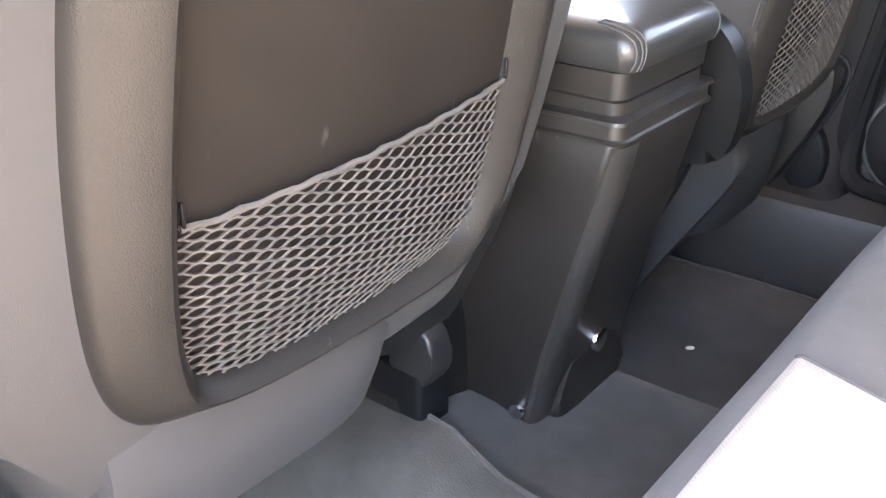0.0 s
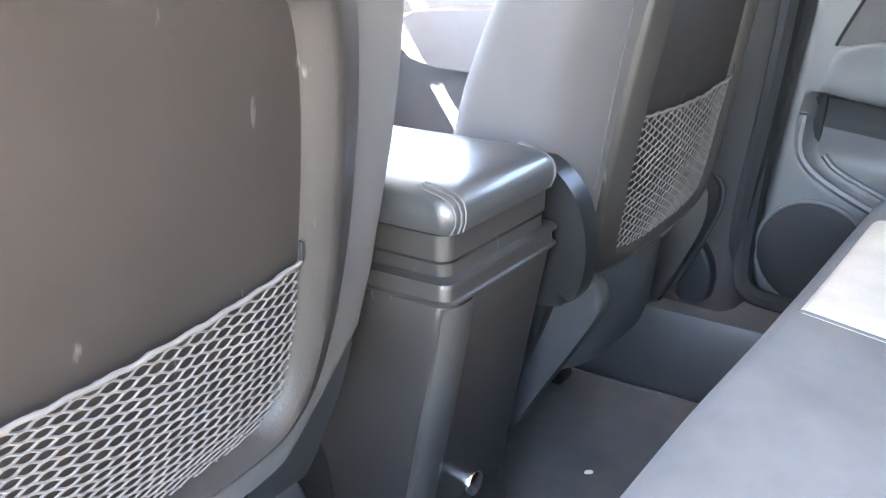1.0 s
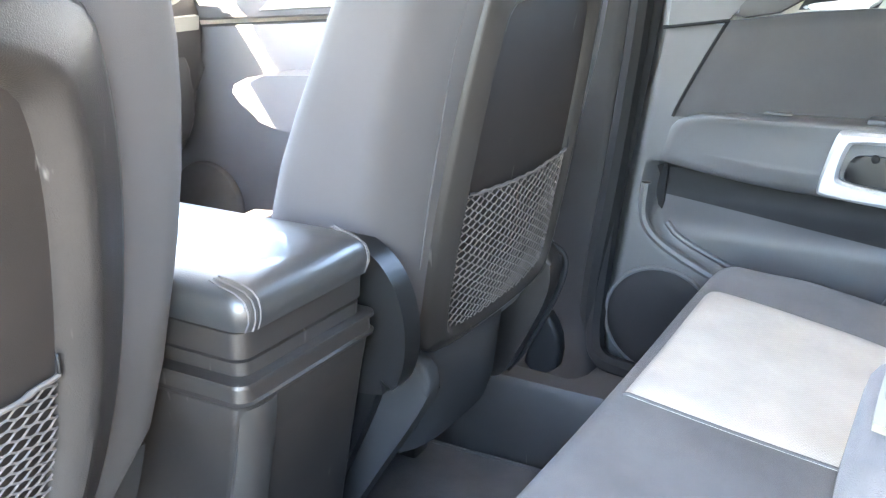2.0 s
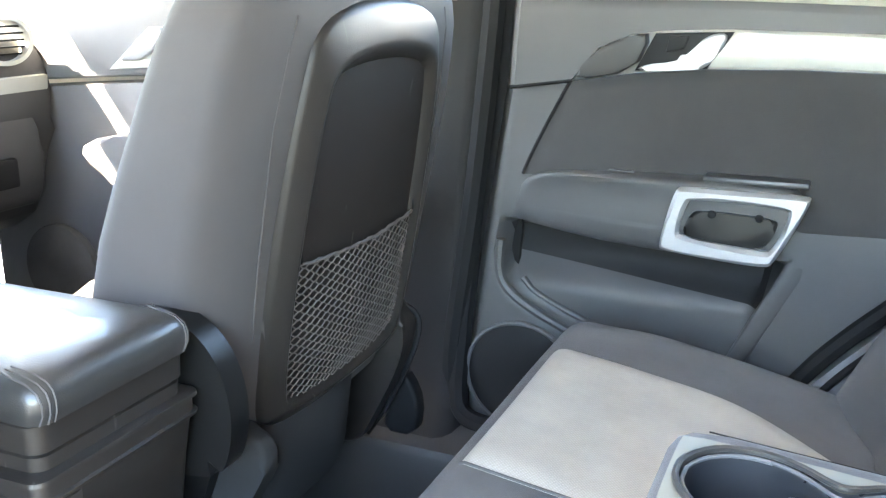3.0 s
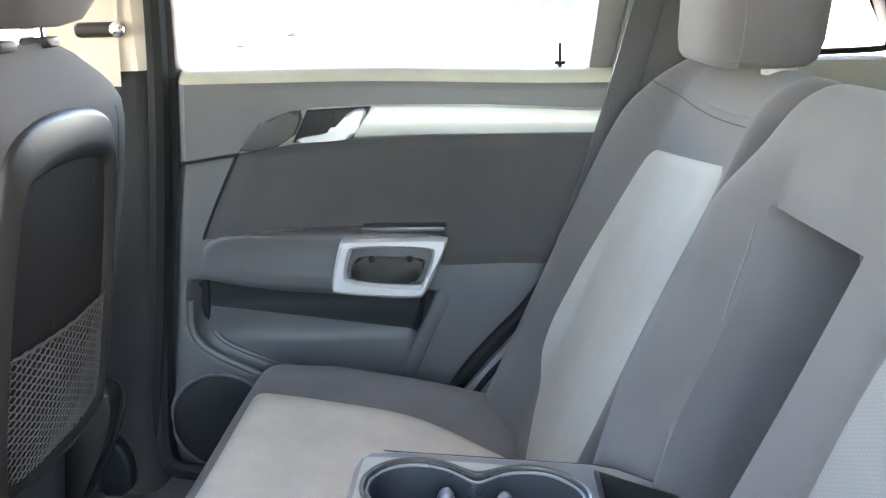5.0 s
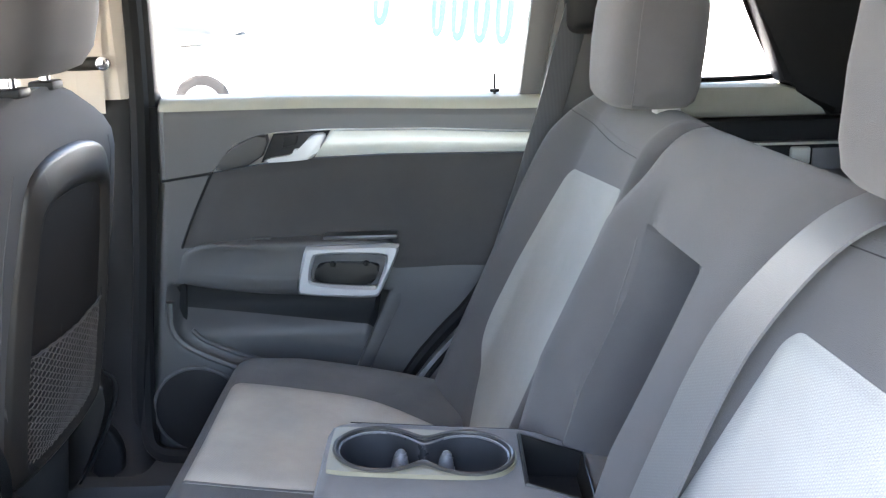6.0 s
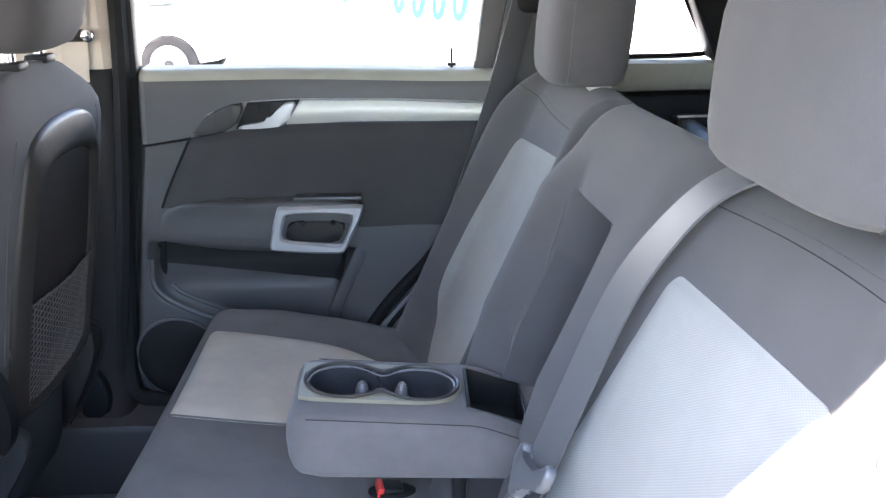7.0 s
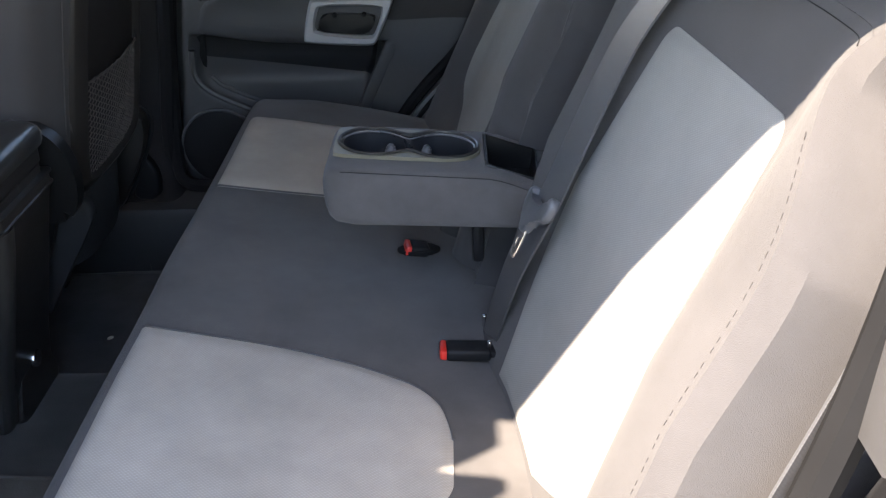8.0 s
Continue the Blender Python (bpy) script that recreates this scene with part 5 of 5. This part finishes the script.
        a, b = curve_table(inn, h) + r * 0.8 - (0.010 * ease(0.0, 0.3, h) if s < 0 else 0.0), curve_table(out, h) - r
        y = a + (b - a) * v
        e = ease(0, 0.05, v) * ease(0, 0.05, 1 - v) * ease(0, 0.03, u) * ease(0, 0.03, 1 - u)
        hh = h - (0.030 * v * ease(0.0, 0.29, h) if s > 0 else 0.0)
        return plane.at(s * y, hh, front(s * y, hh) + 0.0012 + 0.0035 * e), plane.n
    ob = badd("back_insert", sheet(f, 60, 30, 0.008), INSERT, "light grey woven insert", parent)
    ob.location = (0, 0, 0)


back_insert(RB, front_right, 1, right_back)
back_insert(LB, front_left, -1, left_back)

# slot sheet and seams
def round_top(front, y, v):
    """Depth of the backrest's face where it rolls over at the top."""
    w = min(1.0, max(0.0, (v - 0.345) / 0.0675))
    return -0.045 + (front(y, v) + 0.045) * math.sqrt(1 - w * w)


for plane, front, ya, yb, par in ((RB, front_right, 0.20, 0.56, right_back), (LB, front_left, -0.56, -0.24, left_back)):
    for rise, near, cloth in ((0.0, 0.0002, True), (0.009, 0.0005, False)):
        line = []
        for k in range(61):
            y, v = ya + (yb - ya) * k / 60, (0.371 if ya < 0 else 0.347) + rise + 0.007 * math.sin(math.pi * k / 60) * (1 if ya < 0 else -1)
            line.append(plane.at(y, v, round_top(front, y, v) + near))
        sm = badd("crease" if cloth else "stitching", tube(line, 0.0005, 5) if cloth else stitches(line, 0.006, 0.0035, 0.0004), SKIRT if cloth else THREAD, "", par)
        sm.location = (0, 0, 0)
# sheet over the slot's floor, darker than the backrest cloth
def lining(u, v):
    h = -0.15 + (SLOTV + 0.146) * v
    y0, y1 = SLOT0 + 0.003, SLOT1 - 0.003 + 0.09 * (h - 0.06)
    return LB.at(y0 + (y1 - y0) * u, h, -0.0715 + 0.004 * math.sin(math.pi * u)), LB.n


sm = badd("slot_sheet", sheet(lining, 12, 20, 0.003), DOORCLOTH, "darker cloth sheet on the floor of the armrest recess", left_back)
sm.location = (0, 0, 0)
roll = []
for k in range(30):
    v = -0.02 + 0.0105 * k
    y = SLOT1 + 0.006 + 0.09 * (v - 0.06)
    roll.append(LB.at(y, v, front_left(y, v) + 0.0006))
sm = badd("roll_seam", tube(roll, 0.0008, 5), THREAD, "", left_back)
sm.location = (0, 0, 0)


line = []
for k in range(20):
    v = -0.06 + 0.02 * k
    y = -0.656 + 0.085 * ease(0.17, 0.40, v) ** 2 + 0.020
    line.append(LB.at(y, v, front_left(y, v) + 0.0003))
sm = badd("stitching", stitches(line, 0.008, 0.0045, 0.00032), SEATCLOTH, "", left_back)
sm.location = (0, 0, 0)


def rear_headrest(plane, yc, lift):
    rings = []
    c = plane.at(yc, 0.405, -0.055) + Vector((-0.034, 0, lift))
    zb = c.z
    for z, h, dx, sh in ((0.000, 0.104, 0.042, 0.0), (0.002, 0.117, 0.048, 0.0), (0.008, 0.128, 0.0525, 0.001), (0.026, 0.136, 0.055, 0.003), (0.07, 0.138, 0.056, 0.007), (0.11, 0.135, 0.056, 0.011), (0.145, 0.124, 0.053, 0.015), (0.175, 0.106, 0.047, 0.019), (0.195, 0.084, 0.038, 0.022), (0.207, 0.058, 0.025, 0.023), (0.212, 0.028, 0.010, 0.024)):
        r = []
        for k in range(44):
            a = k * math.tau / 44
            ca, sa = math.cos(a), math.sin(a)
            x = c.x - 0.008 + sh + dx * math.copysign(abs(ca) ** 0.58, ca)
            y = yc + h * math.copysign(abs(sa) ** 0.55, sa)
            x += plane.skew * (yc - y)
            q = Vector((x, y, zb + 0.008 + z))
            q.x += ripple(q, 9, 0.003)
            r.append(q)
        rings.append(r)
    hr = badd("headrest", loft(rings), FABRIC, "charcoal cloth head restraint")
    for sg in (1, -1):
        k = 14 if sg > 0 else 30
        s = badd("seam", tube([r[k] + Vector((-0.0003, 0, 0)) for r in rings[1:-1]], 0.0008, 5), THREAD, "", hr)
        s.location = (0, 0, 0)
        p = badd("sleeve", rbox((c.x + 0.012, yc + sg * 0.075, zb + 0.004), (0.030, 0.028, 0.014), 0.004), PALEPLASTIC if sg * yc < 0 else GRIPGREY, "", hr)
        p.location = (0, 0, 0)
    return hr


rear_headrest(RB, 0.365, 0.008)
rear_headrest(LB, -0.375, 0.030)


# armrest, folded down out of its slot
CUP_Y, CUP_1, CUP_2, CUP_R = -0.027, 0.0510, 0.1385, 0.0412


def cup_outline(k):
    """Outline of two joined cups, swollen by k."""
    pts = []
    mid = (CUP_1 + CUP_2) / 2
    for i in range(72):
        a = i * math.tau / 72
        dx, dy = math.cos(a), math.sin(a)
        best = 0.0
        for q in range(240):
            rr = 0.002 + q * 0.0004
            x, y = mid + rr * dx, rr * dy
            d1, d2 = math.hypot(x - CUP_1, y), math.hypot(x - CUP_2, y)
            d = min(d1, d2) - 0.012 * math.log(1 + math.exp(-abs(d1 - d2) / 0.012))
            if d < CUP_R + k:
                best = rr
        pts.append((mid + best * dx, CUP_Y + best * dy))
    return pts


def cutter_cups():
    return loft([[Vector((x, y, z)) for x, y in cup_outline(k)] for z, k in ((-0.060, 0.0020), (0.0, 0.0020), (0.03, 0.0020))])


def armrest():
    y0, y1 = -0.112, 0.050
    yc = (y0 + y1) / 2
    ax, az = 0.432, 0.538
    sink = lambda u: -0.020 * ease(0.188, 0.275, u)
    top = lambda x: az - (x - ax) * 0.075 + sink(x - ax)
    rings = []
    for x, g in ((0.4250, 0.024), (0.4256, 0.018), (0.4275, 0.011), (0.432, 0.0055), (0.440, 0.002), (0.462, 0.0), (0.52, 0.0), (0.60, 0.0), (0.622, 0.0), (0.64, 0.0), (0.66, 0.0), (0.68, 0.0), (0.70, 0.0), (0.722, 0.002), (0.732, 0.01)):
        zt, zb = top(x) - g, 0.462 - (x - ax) * 0.045 + g * 1.6
        r = []
        rad = 0.016
        for cy, cz, a0 in ((y1 - g - rad, zt - rad, 0), (y0 + g + rad, zt - rad, 90), (y0 + g + rad, zb + rad, 180), (y1 - g - rad, zb + rad, 270)):
            for k in range(6):
                a = radians(a0 + 90 * k / 5)
                r.append(Vector((x, cy + rad * math.cos(a), cz + rad * math.sin(a))))
        rings.append(r)
    tilt = math.atan(0.075)
    lay = Matrix.Translation((ax, 0, az)) @ Matrix.Rotation(tilt, 4, 'Y')
    solid = loft(rings)
    bmesh.ops.recalc_face_normals(solid, faces=solid.faces)
    body_me = bpy.data.meshes.new("armrest")
    solid.to_mesh(body_me)
    solid.free()
    body_ob = new("armrest_blank", body_me)
    cutters = []
    for bmc in (cutter_cups(), rbox((0.224, -0.026, -0.006), (0.066, 0.098, 0.080), 0.004, 1)):
        bmesh.ops.transform(bmc, matrix=lay, verts=bmc.verts)
        bmesh.ops.recalc_face_normals(bmc, faces=bmc.faces)
        cme = bpy.data.meshes.new("cutter")
        bmc.to_mesh(cme)
        bmc.free()
        cob = new("cutter", cme)
        cutters.append(cob)
        mod = body_ob.modifiers.new("hollow", 'BOOLEAN')
        mod.object, mod.operation, mod.solver = cob, 'DIFFERENCE', 'EXACT'
    cut = bmesh.new()
    dg = bpy.context.evaluated_depsgraph_get()
    dg.update()
    cut.from_mesh(body_ob.evaluated_get(dg).to_mesh())
    for q in (body_ob, *cutters):
        bpy.data.objects.remove(q)
    ar = badd("armrest", cut, LITCLOTH, "charcoal cloth armrest folded down")

    def put(name, bm, m, label=""):
        """Built flat at height 0, x from the armrest's front, then laid on its sloping top."""
        bmesh.ops.transform(bm, matrix=Matrix.Translation((ax, 0, az)) @ Matrix.Rotation(tilt, 4, 'Y'), verts=bm.verts)
        ob = badd(name, bm, m, label, ar)
        ob.location = (0, 0, 0)
        return ob
    for yy, sgn in ((y0, -1), (y1, 1)):
        sm = badd("seam", tube([(x, yy - sgn * 0.0056, top(x) - 0.0035) for x in [0.449 + 0.0125 * k for k in range(22)]], 0.0006, 5), SKIRT, "", ar)
        sm.location = (0, 0, 0)
    cy, c1, c2 = CUP_Y, CUP_1, CUP_2
    eight = cup_outline
    ow = smooth_poly([(0.0040, cy - 0.041), (0.007, cy - 0.0455), (0.140, cy - 0.0455), (0.168, cy - 0.037), (0.182, cy - 0.019), (0.1855, cy), (0.182, cy + 0.019), (0.168, cy + 0.037), (0.140, cy + 0.0455), (0.007, cy + 0.0455), (0.0040, cy + 0.041)], 2)
    # resample the outer outline by angle, to match the inner one
    def by_angle(poly):
        out = []
        mid = Vector(((c1 + c2) / 2, cy))
        n = len(poly)
        for i in range(72):
            a = i * math.tau / 72
            d = Vector((math.cos(a), math.sin(a)))
            far = 0.05
            for j in range(n):
                p, q = Vector(poly[j]) - mid, Vector(poly[(j + 1) % n]) - mid
                den = d.x * (q.y - p.y) - d.y * (q.x - p.x)
                if abs(den) < 1e-9:
                    continue
                tt = (p.x * (q.y - p.y) - p.y * (q.x - p.x)) / den
                ss = (p.x * d.y - p.y * d.x) / den
                if tt > 0 and -1e-6 <= ss <= 1 + 1e-6:
                    far = tt
            out.append((mid.x + d.x * far, mid.y + d.y * far))
        return out
    outl, hole = by_angle(ow), eight(0.002)

    def plate(o, i, z0, z1):
        prof = []
        for a, b in zip(o, i):
            prof.append([Vector((a[0], a[1], z0)), Vector((a[0], a[1], z1)), Vector((b[0], b[1], z1)), Vector((b[0], b[1], z0))])
        prof.append(prof[0])
        bm = loft(prof, cap=False)
        bmesh.ops.remove_doubles(bm, verts=bm.verts, dist=1e-6)
        return bm
    put("cup_plate", plate(outl, hole, 0.0005, 0.005), CHAMPAGNE, "champagne coloured cup holder plate")
    put("cup_rim", tube([(x, y, 0.006) for x, y in eight(0.0014)], 0.0022, 6, closed=True), LEATHER, "glossy dark cup holder rim")
    put("inner_rim", tube([(x, y, 0.0035) for x, y in eight(-0.0026)], 0.0014, 6, closed=True), SPRINGGREY, "grey inner rim")
    # lining of the wells, a shade inside the hollow, with two sprung knobs
    wall = [[Vector((x, y, z)) for x, y in eight(k)] for z, k in ((0.005, -0.0006), (-0.02, -0.0016), (-0.048, -0.0040), (-0.0525, -0.0065), (-0.054, -0.011))]
    wall.append([Vector(((c1 + c2) / 2, cy, -0.0545))] * 72)
    bm = loft(wall, cap=False)
    bmesh.ops.remove_doubles(bm, verts=bm.verts, dist=1e-6)
    put("cup_well", bm, WELL, "black double cup holder well")
    for xk in ((c1 + c2) / 2 - 0.0225, (c1 + c2) / 2 + 0.0225):
        kn = []
        for q in range(11):
            b = q / 10 * math.pi / 2
            r = 0.0120 * math.cos(b) ** 0.8 + 0.0002
            kn.append([Vector((xk + 0.85 * r * math.cos(a), cy + 0.019 + r * math.sin(a), -0.052 + 0.048 * math.sin(b) ** 0.8)) for a in [w * math.tau / 24 for w in range(24)]])
        put("cup_spring", loft(kn), SPRINGGREY, "rounded grey spring lug")
    x0, x1 = 0.191, 0.257
    tray = [[Vector((x, y, z + (sink(x) if z > 0 else 0))) for x, y in ((x0 + g, cy - 0.048 + g), (x1 - g, cy - 0.048 + g), (x1 - g, cy + 0.049 - g), (x0 + g, cy + 0.049 - g))] for z, g in ((0.0006, -0.0025), (0.0030, -0.0015), (0.0034, 0.0004), (0.0026, 0.0014), (-0.043, 0.004))]
    put("tray", loft(tray, cap=False), COVERBLACK, "black open storage tray")
    put("tray_floor", rbox(((x0 + x1) / 2, cy, -0.0425), (0.058, 0.089, 0.004), 0.001, 1), BLACKPLASTIC)
    return ar, put


ar, put = armrest()

# ---- belts and buckles on the bench ----


def ribbon(path, width_dir, w, th=0.0012):
    """Flat webbing along a path; width_dir gives its width's direction at every point."""
    rings = []
    n = len(path)
    for i, p in enumerate(path):
        p = Vector(p)
        a, b = Vector(path[max(0, i - 1)]), Vector(path[min(n - 1, i + 1)])
        wd = Vector(width_dir[i] if isinstance(width_dir[0], (tuple, list, Vector)) else width_dir).normalized()
        nn = (b - a).cross(wd).normalized()
        rings.append([p + wd * w + nn * th, p + wd * w * 0.3 + nn * th * 1.5, p - wd * w * 0.3 + nn * th * 1.5, p - wd * w + nn * th, p - wd * w - nn * th, p + wd * w - nn * th])
    return loft(rings)


def centre_belt():
    t = thing("centre_seat_belt", tuple(LB.at(-0.20, 0.40, 0.0)), "grey centre seat belt hanging over the backrest with its tongue", "seat belt", "rear seat belts")
    o = t.location.copy()
    path, wd = [], []
    for v, y, d in ((0.425, -0.256, -0.065), (0.420, -0.254, -0.03), (0.400, -0.249, -0.002), (0.365, -0.239, 0.015), (0.30, -0.222, 0.024), (0.25, -0.217, 0.026), (0.157, -0.225, 0.026), (0.09, -0.234, 0.026), (0.04, -0.224, 0.024), (-0.01, -0.198, 0.014), (-0.06, -0.172, 0.000), (-0.11, -0.148, -0.014), (-0.15, -0.130, -0.028)):
        path.append(LB.at(y, v, d) - o)
        wd.append(Vector((-0.22 * (1 - ease(0.25, 0.40, v)), 0.85, 0)) + LB.u * 0.10)
    fine = [Vector(p) for p in smooth_poly(path, 2, closed=False)]
    fw = [Vector(p) for p in smooth_poly(wd, 2, closed=False)]
    part("webbing", ribbon(fine, fw, 0.0245), WEBBING, t, "grey woven webbing")
    # tongue: slotted bar and steel blade
    c = LB.at(-0.240, 0.090, 0.034) - o
    M3 = Matrix((Vector((0, 1, 0)), LB.u, LB.n)).transposed().to_4x4()
    tilt = Matrix.Translation(c) @ M3 @ Matrix.Rotation(radians(-4), 4, 'Z') @ Matrix.Scale(0.97, 4)
    grip = smooth_poly([(0.049, -0.021), (0.040, 0.004), (0.033, 0.003), (0.031, -0.007), (-0.036, 0.004), (-0.042, 0.022), (-0.052, 0.025), (-0.058, 0.014), (-0.050, -0.006), (-0.012, -0.014), (-0.002, -0.040), (0.024, -0.044), (0.030, -0.020)], 2)
    bar = prism(grip, "z", -0.003, 0.0085, 0.0035, 3)
    bmesh.ops.transform(bar, matrix=tilt, verts=bar.verts)
    part("tongue_bar", bar, TONGUE, t, "blue-grey plastic tongue bar")
    slot = smooth_poly([(-0.004, -0.030), (0.022, -0.032), (0.022, -0.072), (-0.002, -0.072)], 1)
    blade = ring_band(slot, [(0.010 + (x - 0.010) * 0.45, -0.058 + (y + 0.058) * 0.3) for x, y in slot], "z", 0.0012, 0.0042, 0.0004)
    bmesh.ops.transform(blade, matrix=tilt, verts=blade.verts)
    part("blade", blade, CHROME, t, "steel tongue blade")
    g = LB.at(-0.243, 0.424, -0.035) - o
    part("belt_guide", rbox(g, (0.060, 0.085, 0.012), 0.005, 3), SILLGREY, t, "grey belt guide on the backrest's top")
    return t


centre_belt()


def side_belt():
    t = thing("outer_seat_belt", (0.70, 0.68, 0.60), "grey outer seat belt beside the bench and rear pillar", "seat belt", "rear seat belts")
    o = t.location.copy()
    path = [Vector(p) - o for p in ((0.800, 0.705, 1.02), (0.775, 0.700, 0.93), (0.748, 0.690, 0.84), (0.722, 0.678, 0.75), (0.690, 0.668, 0.65), (0.655, 0.660, 0.55), (0.62, 0.655, 0.45), (0.595, 0.652, 0.36))]
    part("webbing", ribbon(path, (1, 0.35, -0.25), 0.023), WEBBING, t, "grey woven webbing")
    part("guide_cover", rbox(Vector((0.795, 0.705, 0.925)) - o, (0.085, 0.05, 0.075), 0.02, 4), BLACKPLASTIC, t, "dark belt guide cover")
    return t


side_belt()


def near_side_belt():
    t = thing("outer_seat_belt", (0.76, -0.655, 0.60), "grey outer seat belt along the outer edge of the backrest", "seat belt", "rear seat belts")
    o = t.location.copy()
    path = [Vector(p) - o for p in ((0.885, -0.690, 0.98), (0.862, -0.687, 0.84), (0.835, -0.684, 0.72), (0.805, -0.684, 0.62), (0.780, -0.684, 0.54), (0.745, -0.684, 0.44), (0.71, -0.684, 0.35))]
    part("webbing", ribbon(path, (1, 0.30, -0.38), 0.024), WEBBING, t, "grey woven webbing")
    part("anchor", rbox(Vector((0.705, -0.684, 0.335)) - o, (0.05, 0.02, 0.035), 0.005, 2), BLACKPLASTIC, t, "black belt anchor")
    return t


near_side_belt()


def buckle(at, turn, lean, sunk):
    t = thing("belt_buckle", at, "black seat belt buckle with red release button", "belt buckle", "belt buckles")
    m = Matrix.Rotation(radians(turn), 4, 'Z') @ Matrix.Rotation(radians(lean), 4, 'Y')
    # the housing lies along x, button at its front end
    def tr(bm):
        bmesh.ops.transform(bm, matrix=m, verts=bm.verts)
        return bm
    part("housing", tr(rbox((0.014 if sunk else 0.028, 0, 0), (0.028 if sunk else 0.056, 0.028, 0.017), 0.005, 3)), BLACKPLASTIC, t)
    part("release_button", tr(rbox((-0.002, 0, 0), (0.009, 0.027, 0.015), 0.003, 2)), RED, t, "red release button")
    if not sunk:
        part("stalk", tr(rbox((0.082, 0, 0.0), (0.07, 0.022, 0.009), 0.003, 2)), BLACKPLASTIC, t)
    return t


buckle((0.567, -0.166, 0.3195), 2, 3, False)
well = tagged(part("buckle_well", disc((0.530, 0.063, 0.3365), 0.0148, 0.006, "z", 28, 0.002, sx=2.1), RUBBER), "dark oval buckle pocket sunk in the bench cushion", "buckle pocket")
buckle((0.516, 0.064, 0.3395), 10, 12, True)
part_ob = tagged(part("armrest_hinge", rbox((0.612, -0.035, 0.400), (0.016, 0.020, 0.055), 0.006, 2), BLACKPLASTIC), "black armrest hinge stay below the armrest", "hinge")

for at in ((0.618, -0.098, 0.318), (0.622, -0.158, 0.318)):
    clip = tagged(part("anchor_clip", rbox((0, 0, 0), (0.006, 0.007, 0.018), 0.002, 2), CHROME), "small steel belt clip in the gap behind the cushion", "clip", "belt clips")
    clip.location = at

# ---- outside ----
bm = rbox((0, 0, -0.66), (400, 400, 0.1), 0.0)
tagged(part("ground", bm, CONCRETE), "pale concrete yard reaching the horizon", "ground", kind="structure")
bm = rbox((1.0, 15.0, 1.6), (30, 0.3, 4.5), 0.02)
tagged(part("yard_wall", bm, PLASTER), "white plastered yard wall", "wall", kind="structure")
# added out of view: low dark wall that cuts light entering the open doorway
bm = rbox((0.0, -3.2, -0.02), (14, 0.25, 1.24), 0.02)
tagged(part("near_light_blocker", bm, DARKWALL), "unseen dark wall added to cut light from the near side", "wall", kind="structure")
bm = rbox((-0.86, 8.0, 1.0), (0.11, 0.11, 3.4), 0.012)
rbox((-0.86, 8.0, -0.58), (0.22, 0.22, 0.06), 0.012, bm=bm)
tagged(part("column", bm, BEIGE), "pale cream steel column in the yard", "column", kind="structure")


def parked_car(at, turn, paint, label, tall):
    t = thing("parked_car", at, label, "car", "parked cars")
    t.rotation_euler = (0, 0, radians(turn))
    h = tall
    body = smooth_poly([(-2.1, 0.25), (-2.15, 0.62), (-2.0, 0.88), (-1.1, 0.98), (2.0, 1.0), (2.15, 0.75), (2.15, 0.28)], 2)
    part("body", prism(body, "y", -0.88, 0.88, 0.08, 3), paint, t)
    cabin = smooth_poly([(-1.2, 0.95), (-0.45, h), (1.2, h + 0.03), (1.95, 0.98)], 2)
    part("cabin", prism(cabin, "y", -0.78, 0.78, 0.08, 3), paint, t)
    for s in (1, -1):
        ya, yb = sorted((s * 0.765, s * 0.79))
        part("side_window", prism([(-0.95, 1.02), (-0.42, h - 0.10), (0.20, h - 0.08), (0.20, 1.03)], "y", ya, yb, 0.01), TINTED, t, "dark side window")
        part("side_window", prism([(0.28, 1.03), (0.28, h - 0.08), (1.1, h - 0.08), (1.6, 1.04)], "y", ya, yb, 0.01), TINTED, t, "dark side window")
        part("mirror", rbox((-0.85, s * 0.98, 1.02), (0.12, 0.18, 0.14), 0.04, 3), paint, t)
        for x in (-1.35, 1.35):
            w = part("wheel", disc((x, s * 0.80, 0.34), 0.34, 0.24, "y", 36, 0.03), RUBBER, t, "black tyre")
            rim = part("rim", disc((x, s * 0.925, 0.34), 0.22, 0.03, "y", 36, 0.012), BRIGHTSILVER, w, "silver wheel rim")
            part("hub", disc((x, s * 0.943, 0.34), 0.06, 0.01, "y", 24, 0.003), BLACKPLASTIC, w)
    glass_front = prism([(-1.16, 1.0), (-0.50, h - 0.07), (-0.53, h - 0.04), (-1.2, 1.0)], "y", -0.68, 0.68, 0.0)
    part("windscreen", glass_front, TINTED, t, "dark windscreen")
    for s in (1, -1):
        part("headlight", rbox((-2.08, s * 0.66, 0.74), (0.10, 0.30, 0.16), 0.04, 3), BRIGHTSILVER, t, "clear headlight")
    part("bumper", rbox((-2.1, 0, 0.42), (0.18, 1.7, 0.22), 0.06, 3), paint, t)
    return t


parked_car((-3.62, 11.0, -0.61), 0, WHITEPAINT, "white parked sport utility car in the yard", 1.68)
parked_car((-4.6, 13.6, -0.61), 0, GREENPAINT, "yellow-green parked car behind the white one", 1.55)
